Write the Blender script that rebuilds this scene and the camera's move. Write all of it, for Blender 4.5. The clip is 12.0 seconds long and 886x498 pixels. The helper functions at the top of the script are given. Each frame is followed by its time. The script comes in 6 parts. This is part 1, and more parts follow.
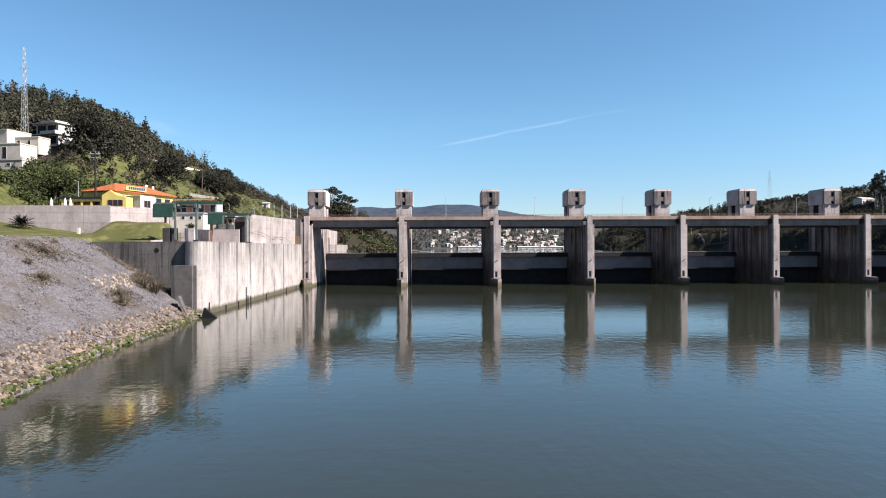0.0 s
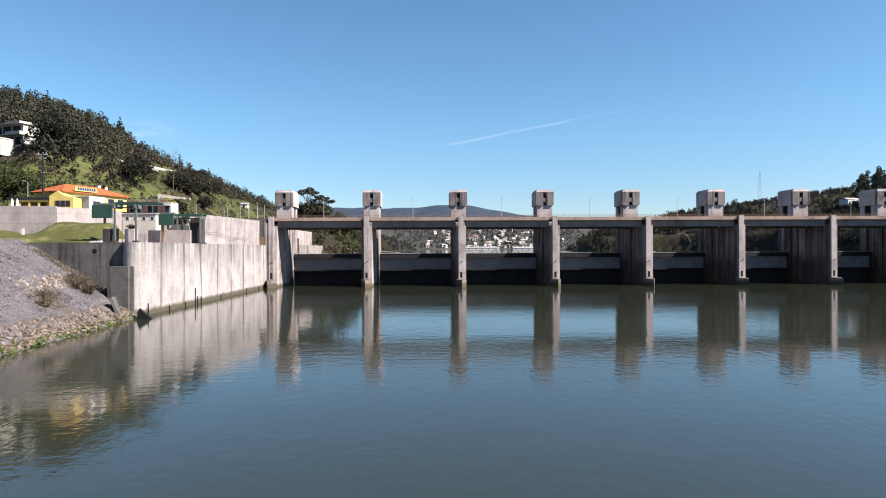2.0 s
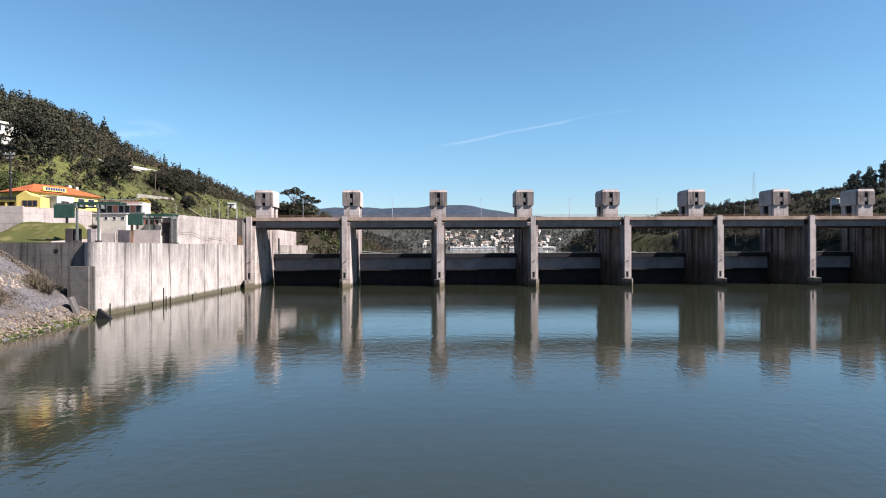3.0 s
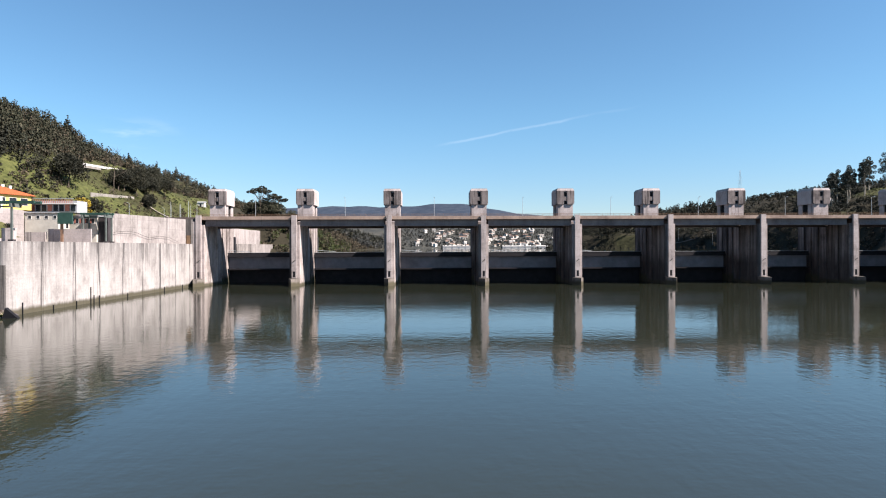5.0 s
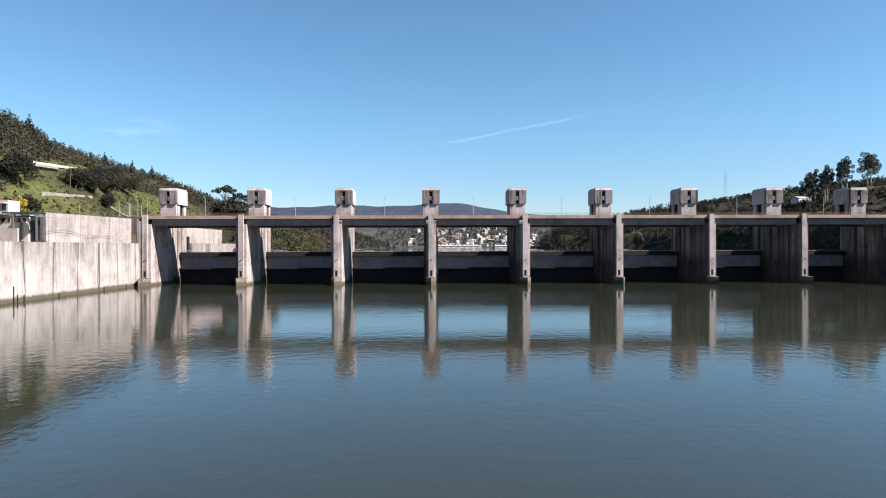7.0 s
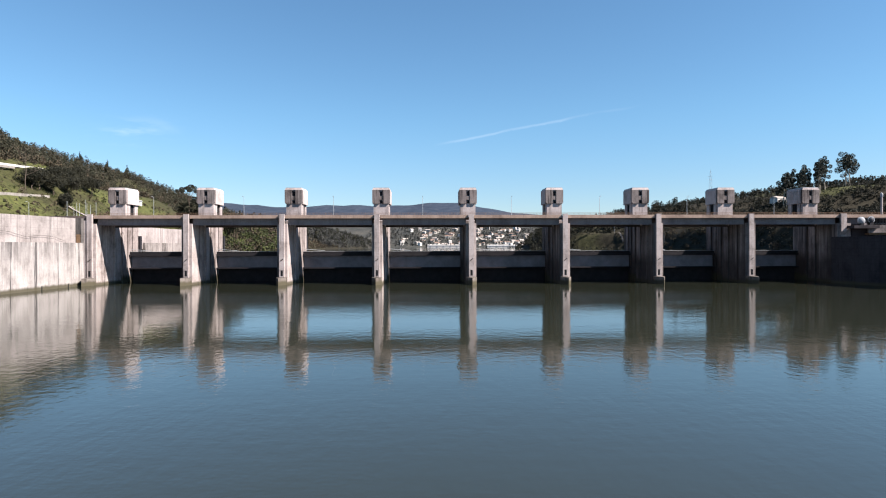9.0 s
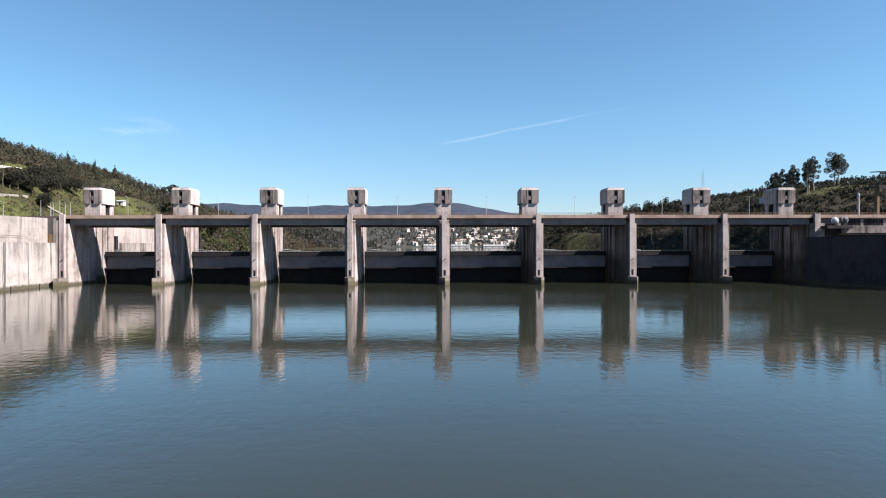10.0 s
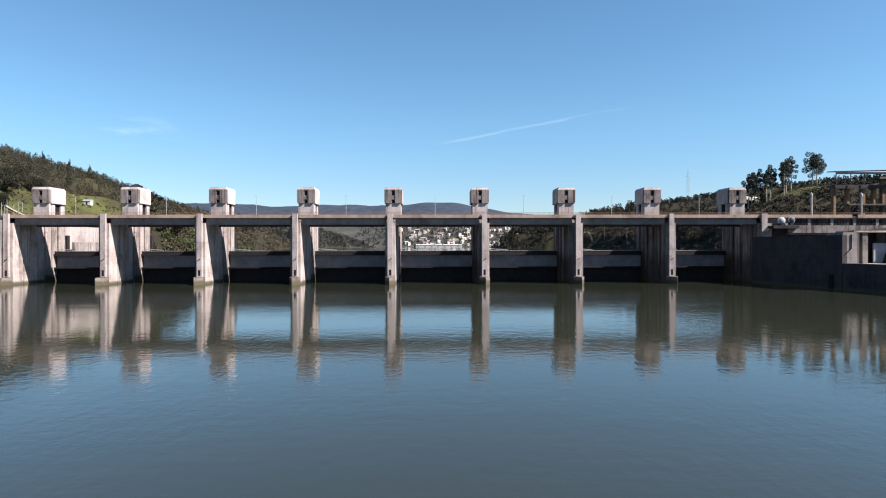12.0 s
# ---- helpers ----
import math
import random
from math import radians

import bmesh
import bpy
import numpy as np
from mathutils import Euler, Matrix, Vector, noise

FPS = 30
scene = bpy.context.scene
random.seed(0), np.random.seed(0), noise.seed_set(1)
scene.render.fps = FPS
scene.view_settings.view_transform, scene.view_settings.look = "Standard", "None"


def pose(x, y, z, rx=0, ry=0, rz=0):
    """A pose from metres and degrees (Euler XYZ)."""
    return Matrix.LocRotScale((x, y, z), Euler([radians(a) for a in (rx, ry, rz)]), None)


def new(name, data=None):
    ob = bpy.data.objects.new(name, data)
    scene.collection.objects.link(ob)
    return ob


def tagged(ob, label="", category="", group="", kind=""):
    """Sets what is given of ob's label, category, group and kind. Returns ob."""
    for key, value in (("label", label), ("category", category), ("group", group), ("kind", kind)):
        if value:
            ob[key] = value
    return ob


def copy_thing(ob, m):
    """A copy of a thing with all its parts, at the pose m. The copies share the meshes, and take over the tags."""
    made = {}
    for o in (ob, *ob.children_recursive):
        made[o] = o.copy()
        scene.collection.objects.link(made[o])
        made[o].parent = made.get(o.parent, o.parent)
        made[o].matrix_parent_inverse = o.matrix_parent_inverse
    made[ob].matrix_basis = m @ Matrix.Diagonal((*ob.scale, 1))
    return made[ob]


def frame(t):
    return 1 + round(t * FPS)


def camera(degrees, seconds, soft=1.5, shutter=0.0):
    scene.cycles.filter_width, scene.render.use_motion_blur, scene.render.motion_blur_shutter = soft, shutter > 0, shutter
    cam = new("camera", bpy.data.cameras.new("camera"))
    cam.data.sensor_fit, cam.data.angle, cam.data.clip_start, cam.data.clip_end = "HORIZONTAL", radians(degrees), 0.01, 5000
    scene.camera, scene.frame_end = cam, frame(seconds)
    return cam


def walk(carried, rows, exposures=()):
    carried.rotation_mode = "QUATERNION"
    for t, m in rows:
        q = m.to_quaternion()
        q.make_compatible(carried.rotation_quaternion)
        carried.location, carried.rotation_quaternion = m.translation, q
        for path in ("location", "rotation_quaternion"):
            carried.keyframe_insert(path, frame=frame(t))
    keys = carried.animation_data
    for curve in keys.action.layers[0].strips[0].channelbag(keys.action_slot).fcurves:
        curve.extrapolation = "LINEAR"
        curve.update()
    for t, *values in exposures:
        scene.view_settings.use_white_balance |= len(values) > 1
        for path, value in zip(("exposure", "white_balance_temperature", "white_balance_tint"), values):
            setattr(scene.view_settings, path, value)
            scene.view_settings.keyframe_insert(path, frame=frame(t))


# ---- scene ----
# The camera slides sideways, level, along a dam some two hundred metres away.
cam = camera(71.0, 12.0, 1.1)
EYE, YAW = 13.1, -1.2
ROWS = [
    # seconds, metres along the dam, pitch, roll
    (0.0, -1.35, -0.05, 0.24),
    (0.5, 1.30, -0.05, 0.24),
    (1.0, 4.22, -0.01, 0.24),
    (1.5, 7.49, 0.00, 0.24),
    (2.0, 10.92, 0.00, 0.24),
    (2.5, 14.61, 0.00, 0.23),
    (3.0, 18.56, -0.01, 0.22),
    (5.0, 36.02, -0.12, 0.20),
    (5.5, 40.44, -0.15, 0.19),
    (6.0, 45.00, -0.16, 0.18),
    (6.5, 49.65, -0.17, 0.17),
    (7.0, 54.42, -0.18, 0.16),
    (9.0, 73.30, -0.21, 0.13),
    (9.5, 78.02, -0.21, 0.12),
    (10.0, 82.70, -0.21, 0.11),
    (10.5, 87.45, -0.23, 0.10),
    (11.0, 92.16, -0.24, 0.09),
    (11.5, 96.88, -0.24, 0.08),
    (12.0, 101.71, -0.24, 0.07),
]
walk(cam, [(t, pose(x, 0, EYE, 90 + pitch, roll, YAW)) for t, x, pitch, roll in ROWS], ((0.0, 1.6, 6500, 14), (12.0, 1.6, 6500, 14)))

# ---- light ----
SUN_FROM = Vector((1.0, -0.37, 1.0)).normalized()
world = bpy.data.worlds.new("world")
scene.world = world
world.use_nodes = True
nt = world.node_tree
nt.nodes.clear()
sky = nt.nodes.new("ShaderNodeTexSky")
sky.sky_type = "NISHITA"
sky.sun_disc = False
sky.sun_elevation = math.asin(SUN_FROM.z)
sky.sun_rotation = math.atan2(SUN_FROM.x, SUN_FROM.y)
sky.altitude = 50
sky.air_density, sky.dust_density, sky.ozone_density = 1.0, 0.0, 3.0
bg = nt.nodes.new("ShaderNodeBackground")
bg.inputs["Strength"].default_value = 0.0502
wo = nt.nodes.new("ShaderNodeOutputWorld")
tint = nt.nodes.new("ShaderNodeMix")
tint.data_type, tint.blend_type = "RGBA", "MULTIPLY"
tint.inputs[0].default_value = 1.0
tint.inputs[7].default_value = (0.738, 1.008, 1.052, 1)
nt.links.new(sky.outputs[0], tint.inputs[6])


def sky_math(op, a, b=0.0, c=0.0):
    n = nt.nodes.new("ShaderNodeMath")
    n.operation = op
    for slot, value in zip(n.inputs, (a, b, c)):
        if isinstance(value, (int, float)):
            slot.default_value = value
        else:
            nt.links.new(value, slot)
    return n.outputs[0]


def sky_step(value, a, b):
    n = nt.nodes.new("ShaderNodeMapRange")
    n.interpolation_type = "SMOOTHSTEP"
    n.inputs[1].default_value, n.inputs[2].default_value = a, b
    nt.links.new(value, n.inputs[0])
    return n.outputs[0]


# one old vapour trail and a trace of cirrus, high over the reservoir
way = nt.nodes.new("ShaderNodeSeparateXYZ")
coord = nt.nodes.new("ShaderNodeTexCoord")
nt.links.new(coord.outputs["Generated"], way.inputs[0])
ahead = sky_math("MAXIMUM", way.outputs[1], 0.05)
u, v = sky_math("DIVIDE", way.outputs[0], ahead), sky_math("DIVIDE", way.outputs[2], ahead)
off = sky_math("SUBTRACT", v, sky_math("MULTIPLY_ADD", u, 0.1916, 0.1631))
wisp = nt.nodes.new("ShaderNodeTexNoise")
wisp.inputs["Scale"].default_value, wisp.inputs["Detail"].default_value = 14.0, 6.0
nt.links.new(coord.outputs["Generated"], wisp.inputs["Vector"])
off = sky_math("ADD", off, sky_math("MULTIPLY_ADD", wisp.outputs["Fac"], 0.012, -0.006))
trail = sky_math("MULTIPLY", sky_step(sky_math("ABSOLUTE", off), 0.0032, 0.0003), sky_math("MULTIPLY", sky_step(u, 0.0, 0.06), sky_step(u, 0.36, 0.2)))
trail = sky_math("MULTIPLY", trail, sky_math("MULTIPLY", sky_step(wisp.outputs["Fac"], 0.25, 0.6), 0.1))
veil_a = sky_math("MULTIPLY", sky_step(sky_math("ABSOLUTE", sky_math("ADD", u, 0.47)), 0.09, 0.0), sky_step(sky_math("ABSOLUTE", sky_math("ADD", v, -0.185)), 0.03, 0.0))
drawn = nt.nodes.new("ShaderNodeMapping")
drawn.inputs["Scale"].default_value = (12, 12, 46)
drawn.inputs["Rotation"].default_value = (0, 0.35, 0)
nt.links.new(coord.outputs["Generated"], drawn.inputs["Vector"])
thread = nt.nodes.new("ShaderNodeTexNoise")
thread.inputs["Scale"].default_value, thread.inputs["Detail"].default_value = 1.6, 5.0
nt.links.new(drawn.outputs[0], thread.inputs["Vector"])
veil = sky_math("MULTIPLY", sky_math("MULTIPLY", veil_a, sky_step(thread.outputs["Fac"], 0.42, 0.7)), 0.15)
white = nt.nodes.new("ShaderNodeMix")
white.data_type = "RGBA"
nt.links.new(sky_math("ADD", trail, veil), white.inputs[0])
haze = nt.nodes.new("ShaderNodeMix")
haze.data_type, haze.blend_type = "RGBA", "MULTIPLY"
nt.links.new(sky_step(way.outputs[2], 0.22, 0.0), haze.inputs[0])
nt.links.new(tint.outputs[2], haze.inputs[6])
haze.inputs[7].default_value = (0.97, 0.785, 0.85, 1)
nt.links.new(haze.outputs[2], white.inputs[6])
white.inputs[7].default_value = (9.5, 10.0, 10.6, 1)
nt.links.new(white.outputs[2], bg.inputs["Color"])
nt.links.new(bg.outputs[0], wo.inputs["Surface"])
sun = new("sun", bpy.data.lights.new("sun", "SUN"))
sun.data.energy, sun.data.angle, sun.data.color = 5.0, radians(0.53), (1.0, 0.95, 0.88)
sun.matrix_world = Matrix.Translation((200, 0, 200)) @ SUN_FROM.to_track_quat("Z", "Y").to_matrix().to_4x4()


# ---- materials ----
def shader(name):
    m = bpy.data.materials.new(name)
    m.use_nodes = True
    m.node_tree.nodes.clear()
    out = m.node_tree.nodes.new("ShaderNodeOutputMaterial")
    b = m.node_tree.nodes.new("ShaderNodeBsdfPrincipled")
    m.node_tree.links.new(b.outputs[0], out.inputs["Surface"])
    b.inputs["Specular IOR Level"].default_value = 0.12
    return m, b


def node(m, kind, **sets):
    n = m.node_tree.nodes.new(kind)
    for key, value in sets.items():
        n.inputs[key].default_value = value
    return n


def link(m, a, b):
    m.node_tree.links.new(a, b)


def ramp(m, fac, *stops):
    n = m.node_tree.nodes.new("ShaderNodeValToRGB")
    e = n.color_ramp.elements
    while len(e) < len(stops):
        e.new(0.5)
    for el, (p, c) in zip(e, stops):
        el.position = p
        el.color = (*c, 1) if len(c) == 3 else c
    link(m, fac, n.inputs[0])
    return n.outputs[0]


def grey(v):
    return (v, v, v)


def where(m, scale=(1, 1, 1), local=False):
    """Places in metres: the world's, or the object's own."""
    if local:
        src = m.node_tree.nodes.new("ShaderNodeTexCoord").outputs["Object"]
    else:
        src = m.node_tree.nodes.new("ShaderNodeNewGeometry").outputs["Position"]
    mp = m.node_tree.nodes.new("ShaderNodeMapping")
    mp.inputs["Scale"].default_value = scale
    link(m, src, mp.inputs["Vector"])
    return mp.outputs[0]


def noise_of(m, scale, size=(1, 1, 1), detail=5.0, rough=0.6, local=False):
    n = node(m, "ShaderNodeTexNoise", Scale=scale, Detail=detail, Roughness=rough)
    link(m, where(m, size, local), n.inputs["Vector"])
    return n.outputs["Fac"]


def mixed(m, fac, a, b, how="MIX"):
    n = m.node_tree.nodes.new("ShaderNodeMix")
    n.data_type, n.blend_type = "RGBA", how
    for value, slot in ((fac, n.inputs[0]), (a, n.inputs[6]), (b, n.inputs[7])):
        if isinstance(value, (int, float)):
            slot.default_value = value
        elif isinstance(value, tuple):
            slot.default_value = (*value, 1)
        else:
            link(m, value, slot)
    return n.outputs[2]


def bumped(m, b, height, strength=0.4, distance=0.05):
    n = node(m, "ShaderNodeBump", Strength=strength, Distance=distance)
    link(m, height, n.inputs["Height"])
    link(m, n.outputs[0], b.inputs["Normal"])


def concrete(name, light, dark, streak=0.6, wet=0.0, runny=0.42, lines=0.7, joints=None, shade_grime=0.0):
    """Old board-marked concrete: blotches, rain streaks running down, pour lines."""
    m, b = shader(name)
    blotch = noise_of(m, 0.2, (1, 1, 0.8), 8, 0.68)
    base = ramp(m, blotch, (0.32, dark), (0.47, tuple(0.35 * a + 0.65 * c for a, c in zip(dark, light))), (0.6, light))
    # dark runs of uneven length, broad and narrow, only in some stretches
    stretch = ramp(m, noise_of(m, 0.09, (1, 1, 0.35), 4, 0.6), (runny, grey(0.0)), (runny + 0.18, grey(1.0)))
    broad = ramp(m, noise_of(m, 0.5, (1, 1, 0.035), 5, 0.75), (0.38, grey(0.85)), (0.49, grey(0.0)))
    thin = ramp(m, noise_of(m, 1.9, (1, 1, 0.05), 3, 0.6), (0.3, grey(0.75)), (0.41, grey(0.0)))
    runs = mixed(m, 1.0, mixed(m, 1.0, broad, stretch, "MULTIPLY"), thin, "SCREEN")
    runs = mixed(m, 1.0, runs, grey(streak), "MULTIPLY")
    base = mixed(m, runs, base, tuple(0.38 * c for c in dark))
    fine = noise_of(m, 2.2, (1, 1, 1), 8, 0.75)
    base = mixed(m, 0.8, base, ramp(m, fine, (0.3, grey(0.74)), (0.68, grey(1.12))), "MULTIPLY")
    lift = node(m, "ShaderNodeTexWave", Scale=0.13, Distortion=0.5, Detail=1.0)
    lift.wave_profile, lift.bands_direction = "SAW", "Z"
    link(m, where(m), lift.inputs["Vector"])
    base = mixed(m, lines, base, ramp(m, lift.outputs["Fac"], (0.0, grey(0.72)), (0.07, grey(1.0)), (0.93, grey(1.0)), (1.0, grey(0.86))), "MULTIPLY")
    if shade_grime:
        # black runs, plus shade painted on the side facing away from sun, thickest low
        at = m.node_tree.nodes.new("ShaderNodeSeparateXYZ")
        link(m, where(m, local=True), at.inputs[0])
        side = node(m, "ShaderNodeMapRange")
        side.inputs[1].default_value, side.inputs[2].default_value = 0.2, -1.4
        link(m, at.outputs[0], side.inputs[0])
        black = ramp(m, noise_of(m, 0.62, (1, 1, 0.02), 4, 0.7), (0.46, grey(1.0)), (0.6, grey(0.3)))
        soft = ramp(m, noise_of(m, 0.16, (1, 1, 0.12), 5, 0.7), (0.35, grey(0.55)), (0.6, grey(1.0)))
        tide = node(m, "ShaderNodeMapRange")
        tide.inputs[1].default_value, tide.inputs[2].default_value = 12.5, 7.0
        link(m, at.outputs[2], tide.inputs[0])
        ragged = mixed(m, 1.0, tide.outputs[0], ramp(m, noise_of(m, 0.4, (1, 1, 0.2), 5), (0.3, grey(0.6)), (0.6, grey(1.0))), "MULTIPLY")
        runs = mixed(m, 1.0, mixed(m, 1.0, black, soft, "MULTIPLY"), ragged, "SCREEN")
        runs = mixed(m, 1.0, mixed(m, 1.0, runs, side.outputs[0], "MULTIPLY"), grey(shade_grime), "MULTIPLY")
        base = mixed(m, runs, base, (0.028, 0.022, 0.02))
    if joints:
        # soot-dark runs below each joint between the bays, fraying at their sides
        pos = m.node_tree.nodes.new("ShaderNodeSeparateXYZ")
        link(m, where(m), pos.inputs[0])

        def calc(op, a, c):
            n = node(m, "ShaderNodeMath")
            n.operation = op
            for slot, value in zip(n.inputs, (a, c)):
                if isinstance(value, (int, float)):
                    slot.default_value = value
                else:
                    link(m, value, slot)
            return n.outputs[0]

        wander = calc("MULTIPLY", noise_of(m, 0.45, (1, 1, 0.05), 4, 0.7), 7.5)
        along = calc("ADD", calc("SUBTRACT", pos.outputs[1], joints[1] + 3.7), wander)
        gap = calc("ABSOLUTE", calc("SUBTRACT", calc("FRACT", calc("ADD", calc("DIVIDE", along, joints[0]), 0.5), 0.0), 0.5), 0.0)
        k = ramp(m, gap, (0.018, grey(0.9)), (0.05, grey(0.0)))
        base = mixed(m, k, base, (0.055, 0.05, 0.05))
        top = node(m, "ShaderNodeMapRange")
        top.inputs[1].default_value, top.inputs[2].default_value = 7.5, 15.0
        link(m, pos.outputs[2], top.inputs[0])
        drip = ramp(m, noise_of(m, 0.55, (1, 1, 0.05), 5, 0.75), (0.44, grey(1.0)), (0.6, grey(0.0)))
        base = mixed(m, mixed(m, 1.0, mixed(m, 1.0, drip, top.outputs[0], "MULTIPLY"), grey(0.75), "MULTIPLY"), base, (0.07, 0.062, 0.06))
    if wet:
        # tide mark: algae and damp in the lowest metres, ragged at its upper edge
        z = m.node_tree.nodes.new("ShaderNodeSeparateXYZ")
        link(m, where(m), z.inputs[0])
        edge = node(m, "ShaderNodeMath")
        edge.operation = "MULTIPLY_ADD"
        link(m, noise_of(m, 0.5, (1, 1, 0.15)), edge.inputs[0])
        edge.inputs[1].default_value = -wet * 1.2
        link(m, z.outputs[2], edge.inputs[2])
        reach = node(m, "ShaderNodeMapRange")
        reach.inputs[1].default_value, reach.inputs[2].default_value = 0.0, max(0.8, wet * 0.45)
        link(m, edge.outputs[0], reach.inputs[0])
        k = ramp(m, reach.outputs[0], (0.0, grey(0.95)), (0.3, grey(0.75)), (1.0, grey(0.0)))
        base = mixed(m, k, base, (0.06, 0.052, 0.033))
    link(m, base, b.inputs["Base Color"])
    b.inputs["Roughness"].default_value = 0.88
    bumped(m, b, fine, 0.35, 0.04)
    return m


def plain(name, colour, rough=0.6, metal=0.0, vary=0.25, scale=2.0):
    m, b = shader(name)
    n = noise_of(m, scale, (1, 1, 1), 5)
    c = mixed(m, 1.0, colour, ramp(m, n, (0.25, grey(1 - vary)), (0.75, grey(1 + vary * 0.4))), "MULTIPLY")
    link(m, c, b.inputs["Base Color"])
    b.inputs["Roughness"].default_value = rough
    b.inputs["Metallic"].default_value = metal
    return m


CONCRETE = concrete("pale concrete", (0.4, 0.342, 0.327), (0.19, 0.157, 0.146), 0.8, 0.5, 0.38, 0.4)
PIER_CONCRETE = concrete("damp pier concrete", (0.31, 0.262, 0.247), (0.12, 0.096, 0.086), 0.9, 3.0, 0.36, 0.4, shade_grime=0.9)
TOWER_CONCRETE = concrete("clean tower concrete", (0.43, 0.366, 0.351), (0.22, 0.182, 0.172), 0.6, 0.0, 0.45, 0.2)
WALL_CONCRETE = concrete("quay wall concrete", (0.34, 0.293, 0.278), (0.2, 0.169, 0.158), 0.8, 1.0, 0.36, 0.3)
QUAY_CONCRETE = concrete("quay face concrete", (0.352, 0.32, 0.304), (0.205, 0.181, 0.17), 0.6, 1.2, 0.42, 0.3, (11.3, 133.9))
HEAD_CONCRETE = concrete("streaked tower head concrete", (0.22, 0.185, 0.176), (0.07, 0.058, 0.055), 1.0, 0.0, 0.26, 0.3)
EDGE_CONCRETE = concrete("tan edge beam concrete", (0.32, 0.235, 0.19), (0.17, 0.12, 0.097), 0.35, 0.0, 0.5, 0.0)
GIRDER_CONCRETE = concrete("grey girder concrete", (0.2, 0.175, 0.175), (0.12, 0.103, 0.103), 0.4, 0.0, 0.45, 0.0)
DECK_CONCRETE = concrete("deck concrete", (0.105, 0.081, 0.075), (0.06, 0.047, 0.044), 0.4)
# Below concrete's own tone, so it carries the right bank's shade.
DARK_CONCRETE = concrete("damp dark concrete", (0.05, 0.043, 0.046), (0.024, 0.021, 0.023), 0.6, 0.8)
GATE_STEEL = plain("gate steel", (0.24, 0.226, 0.248), 0.55, 0.2, 0.35, 0.3)
DARK_STEEL = plain("dark steel", (0.026, 0.024, 0.027), 0.6, 0.2, 0.3, 0.8)
# Near-black fill; in gaps and openings it carries their inner shade.
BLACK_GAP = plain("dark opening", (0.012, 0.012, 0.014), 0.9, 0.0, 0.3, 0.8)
MAST_STEEL = plain("weathered mast steel", (0.3, 0.31, 0.32), 0.6, 0.3, 0.2, 1.0)
RUST_RAIL = plain("brown painted rail", (0.2, 0.12, 0.08), 0.6, 0.1, 0.3, 1.0)
GALV = plain("galvanised steel", (0.45, 0.46, 0.47), 0.45, 0.6, 0.2, 1.0)
WHITE_PAINT = plain("white render", (0.5, 0.475, 0.45), 0.85, 0.0, 0.15, 0.6)
GREY_RENDER = plain("grey render", (0.3, 0.3, 0.31), 0.85, 0.0, 0.2, 0.6)
YELLOW_PAINT = plain("yellow render", (0.5, 0.39, 0.12), 0.85, 0.0, 0.15, 0.6)
GREEN_PAINT = plain("green painted steel", (0.026, 0.058, 0.047), 0.5, 0.0, 0.3, 0.8)
GREEN_GREY = plain("faded green steel", (0.1, 0.112, 0.105), 0.55, 0.0, 0.35, 0.8)
GLASS_DARK = plain("dark window glass", (0.02, 0.024, 0.03), 0.12, 0.0, 0.2, 1.0)
CREAM_RENDER = plain("cream render", (0.42, 0.385, 0.335), 0.85, 0.0, 0.2, 0.6)
VILLA_GREY = plain("pale grey render", (0.34, 0.33, 0.32), 0.85, 0.0, 0.2, 0.6)
RED_PAINT = plain("faded red steel", (0.3, 0.12, 0.09), 0.6, 0.0, 0.3, 1.0)
BLUE_PAINT = plain("dark blue paint", (0.02, 0.035, 0.11), 0.5, 0.0, 0.1, 1.0)
OCHRE = concrete("ochre stained concrete", (0.23, 0.14, 0.08), (0.1, 0.068, 0.045), 0.5)
ASPHALT = plain("asphalt", (0.05, 0.05, 0.052), 0.9, 0.0, 0.3, 1.5)


def tile_material():
    m, b = shader("orange roof tiles")
    n = noise_of(m, 1.2, (1, 1, 1), 5)
    c = ramp(m, n, (0.3, (0.26, 0.07, 0.028)), (0.65, (0.4, 0.12, 0.045)))
    w = node(m, "ShaderNodeTexWave", Scale=1.6, Distortion=0.5)
    link(m, where(m), w.inputs["Vector"])
    link(m, mixed(m, 0.4, c, w.outputs["Color"], "MULTIPLY"), b.inputs["Base Color"])
    b.inputs["Roughness"].default_value = 0.8
    bumped(m, b, w.outputs["Fac"], 0.6, 0.05)
    return m


ROOF_TILE = tile_material()


def water_material():
    m, b = shader("river water")
    b.inputs["Specular IOR Level"].default_value = 0.5
    b.inputs["Base Color"].default_value = (0.0185, 0.0205, 0.0135, 1)
    b.inputs["Roughness"].default_value = 0.03
    b.inputs["IOR"].default_value = 1.5
    swell = noise_of(m, 0.2, (0.45, 1.0, 1), 2, 0.4)
    ripple = noise_of(m, 0.8, (0.5, 1.0, 1), 2, 0.45)
    fine = noise_of(m, 2.6, (0.6, 1.0, 1), 3, 0.5)
    amt = ramp(m, noise_of(m, 0.016, (0.4, 1.4, 1), 4, 0.6), (0.38, grey(0.35)), (0.62, grey(1.0)))
    chop = noise_of(m, 0.95, (1.0, 0.36, 1), 3, 0.55)
    h = mixed(m, 0.42, mixed(m, 0.2, mixed(m, 0.35, ripple, fine), swell), chop)
    h = mixed(m, 1.0, h, amt, "MULTIPLY")
    bumped(m, b, h, 0.47, 0.14)
    return m


WATER = water_material()


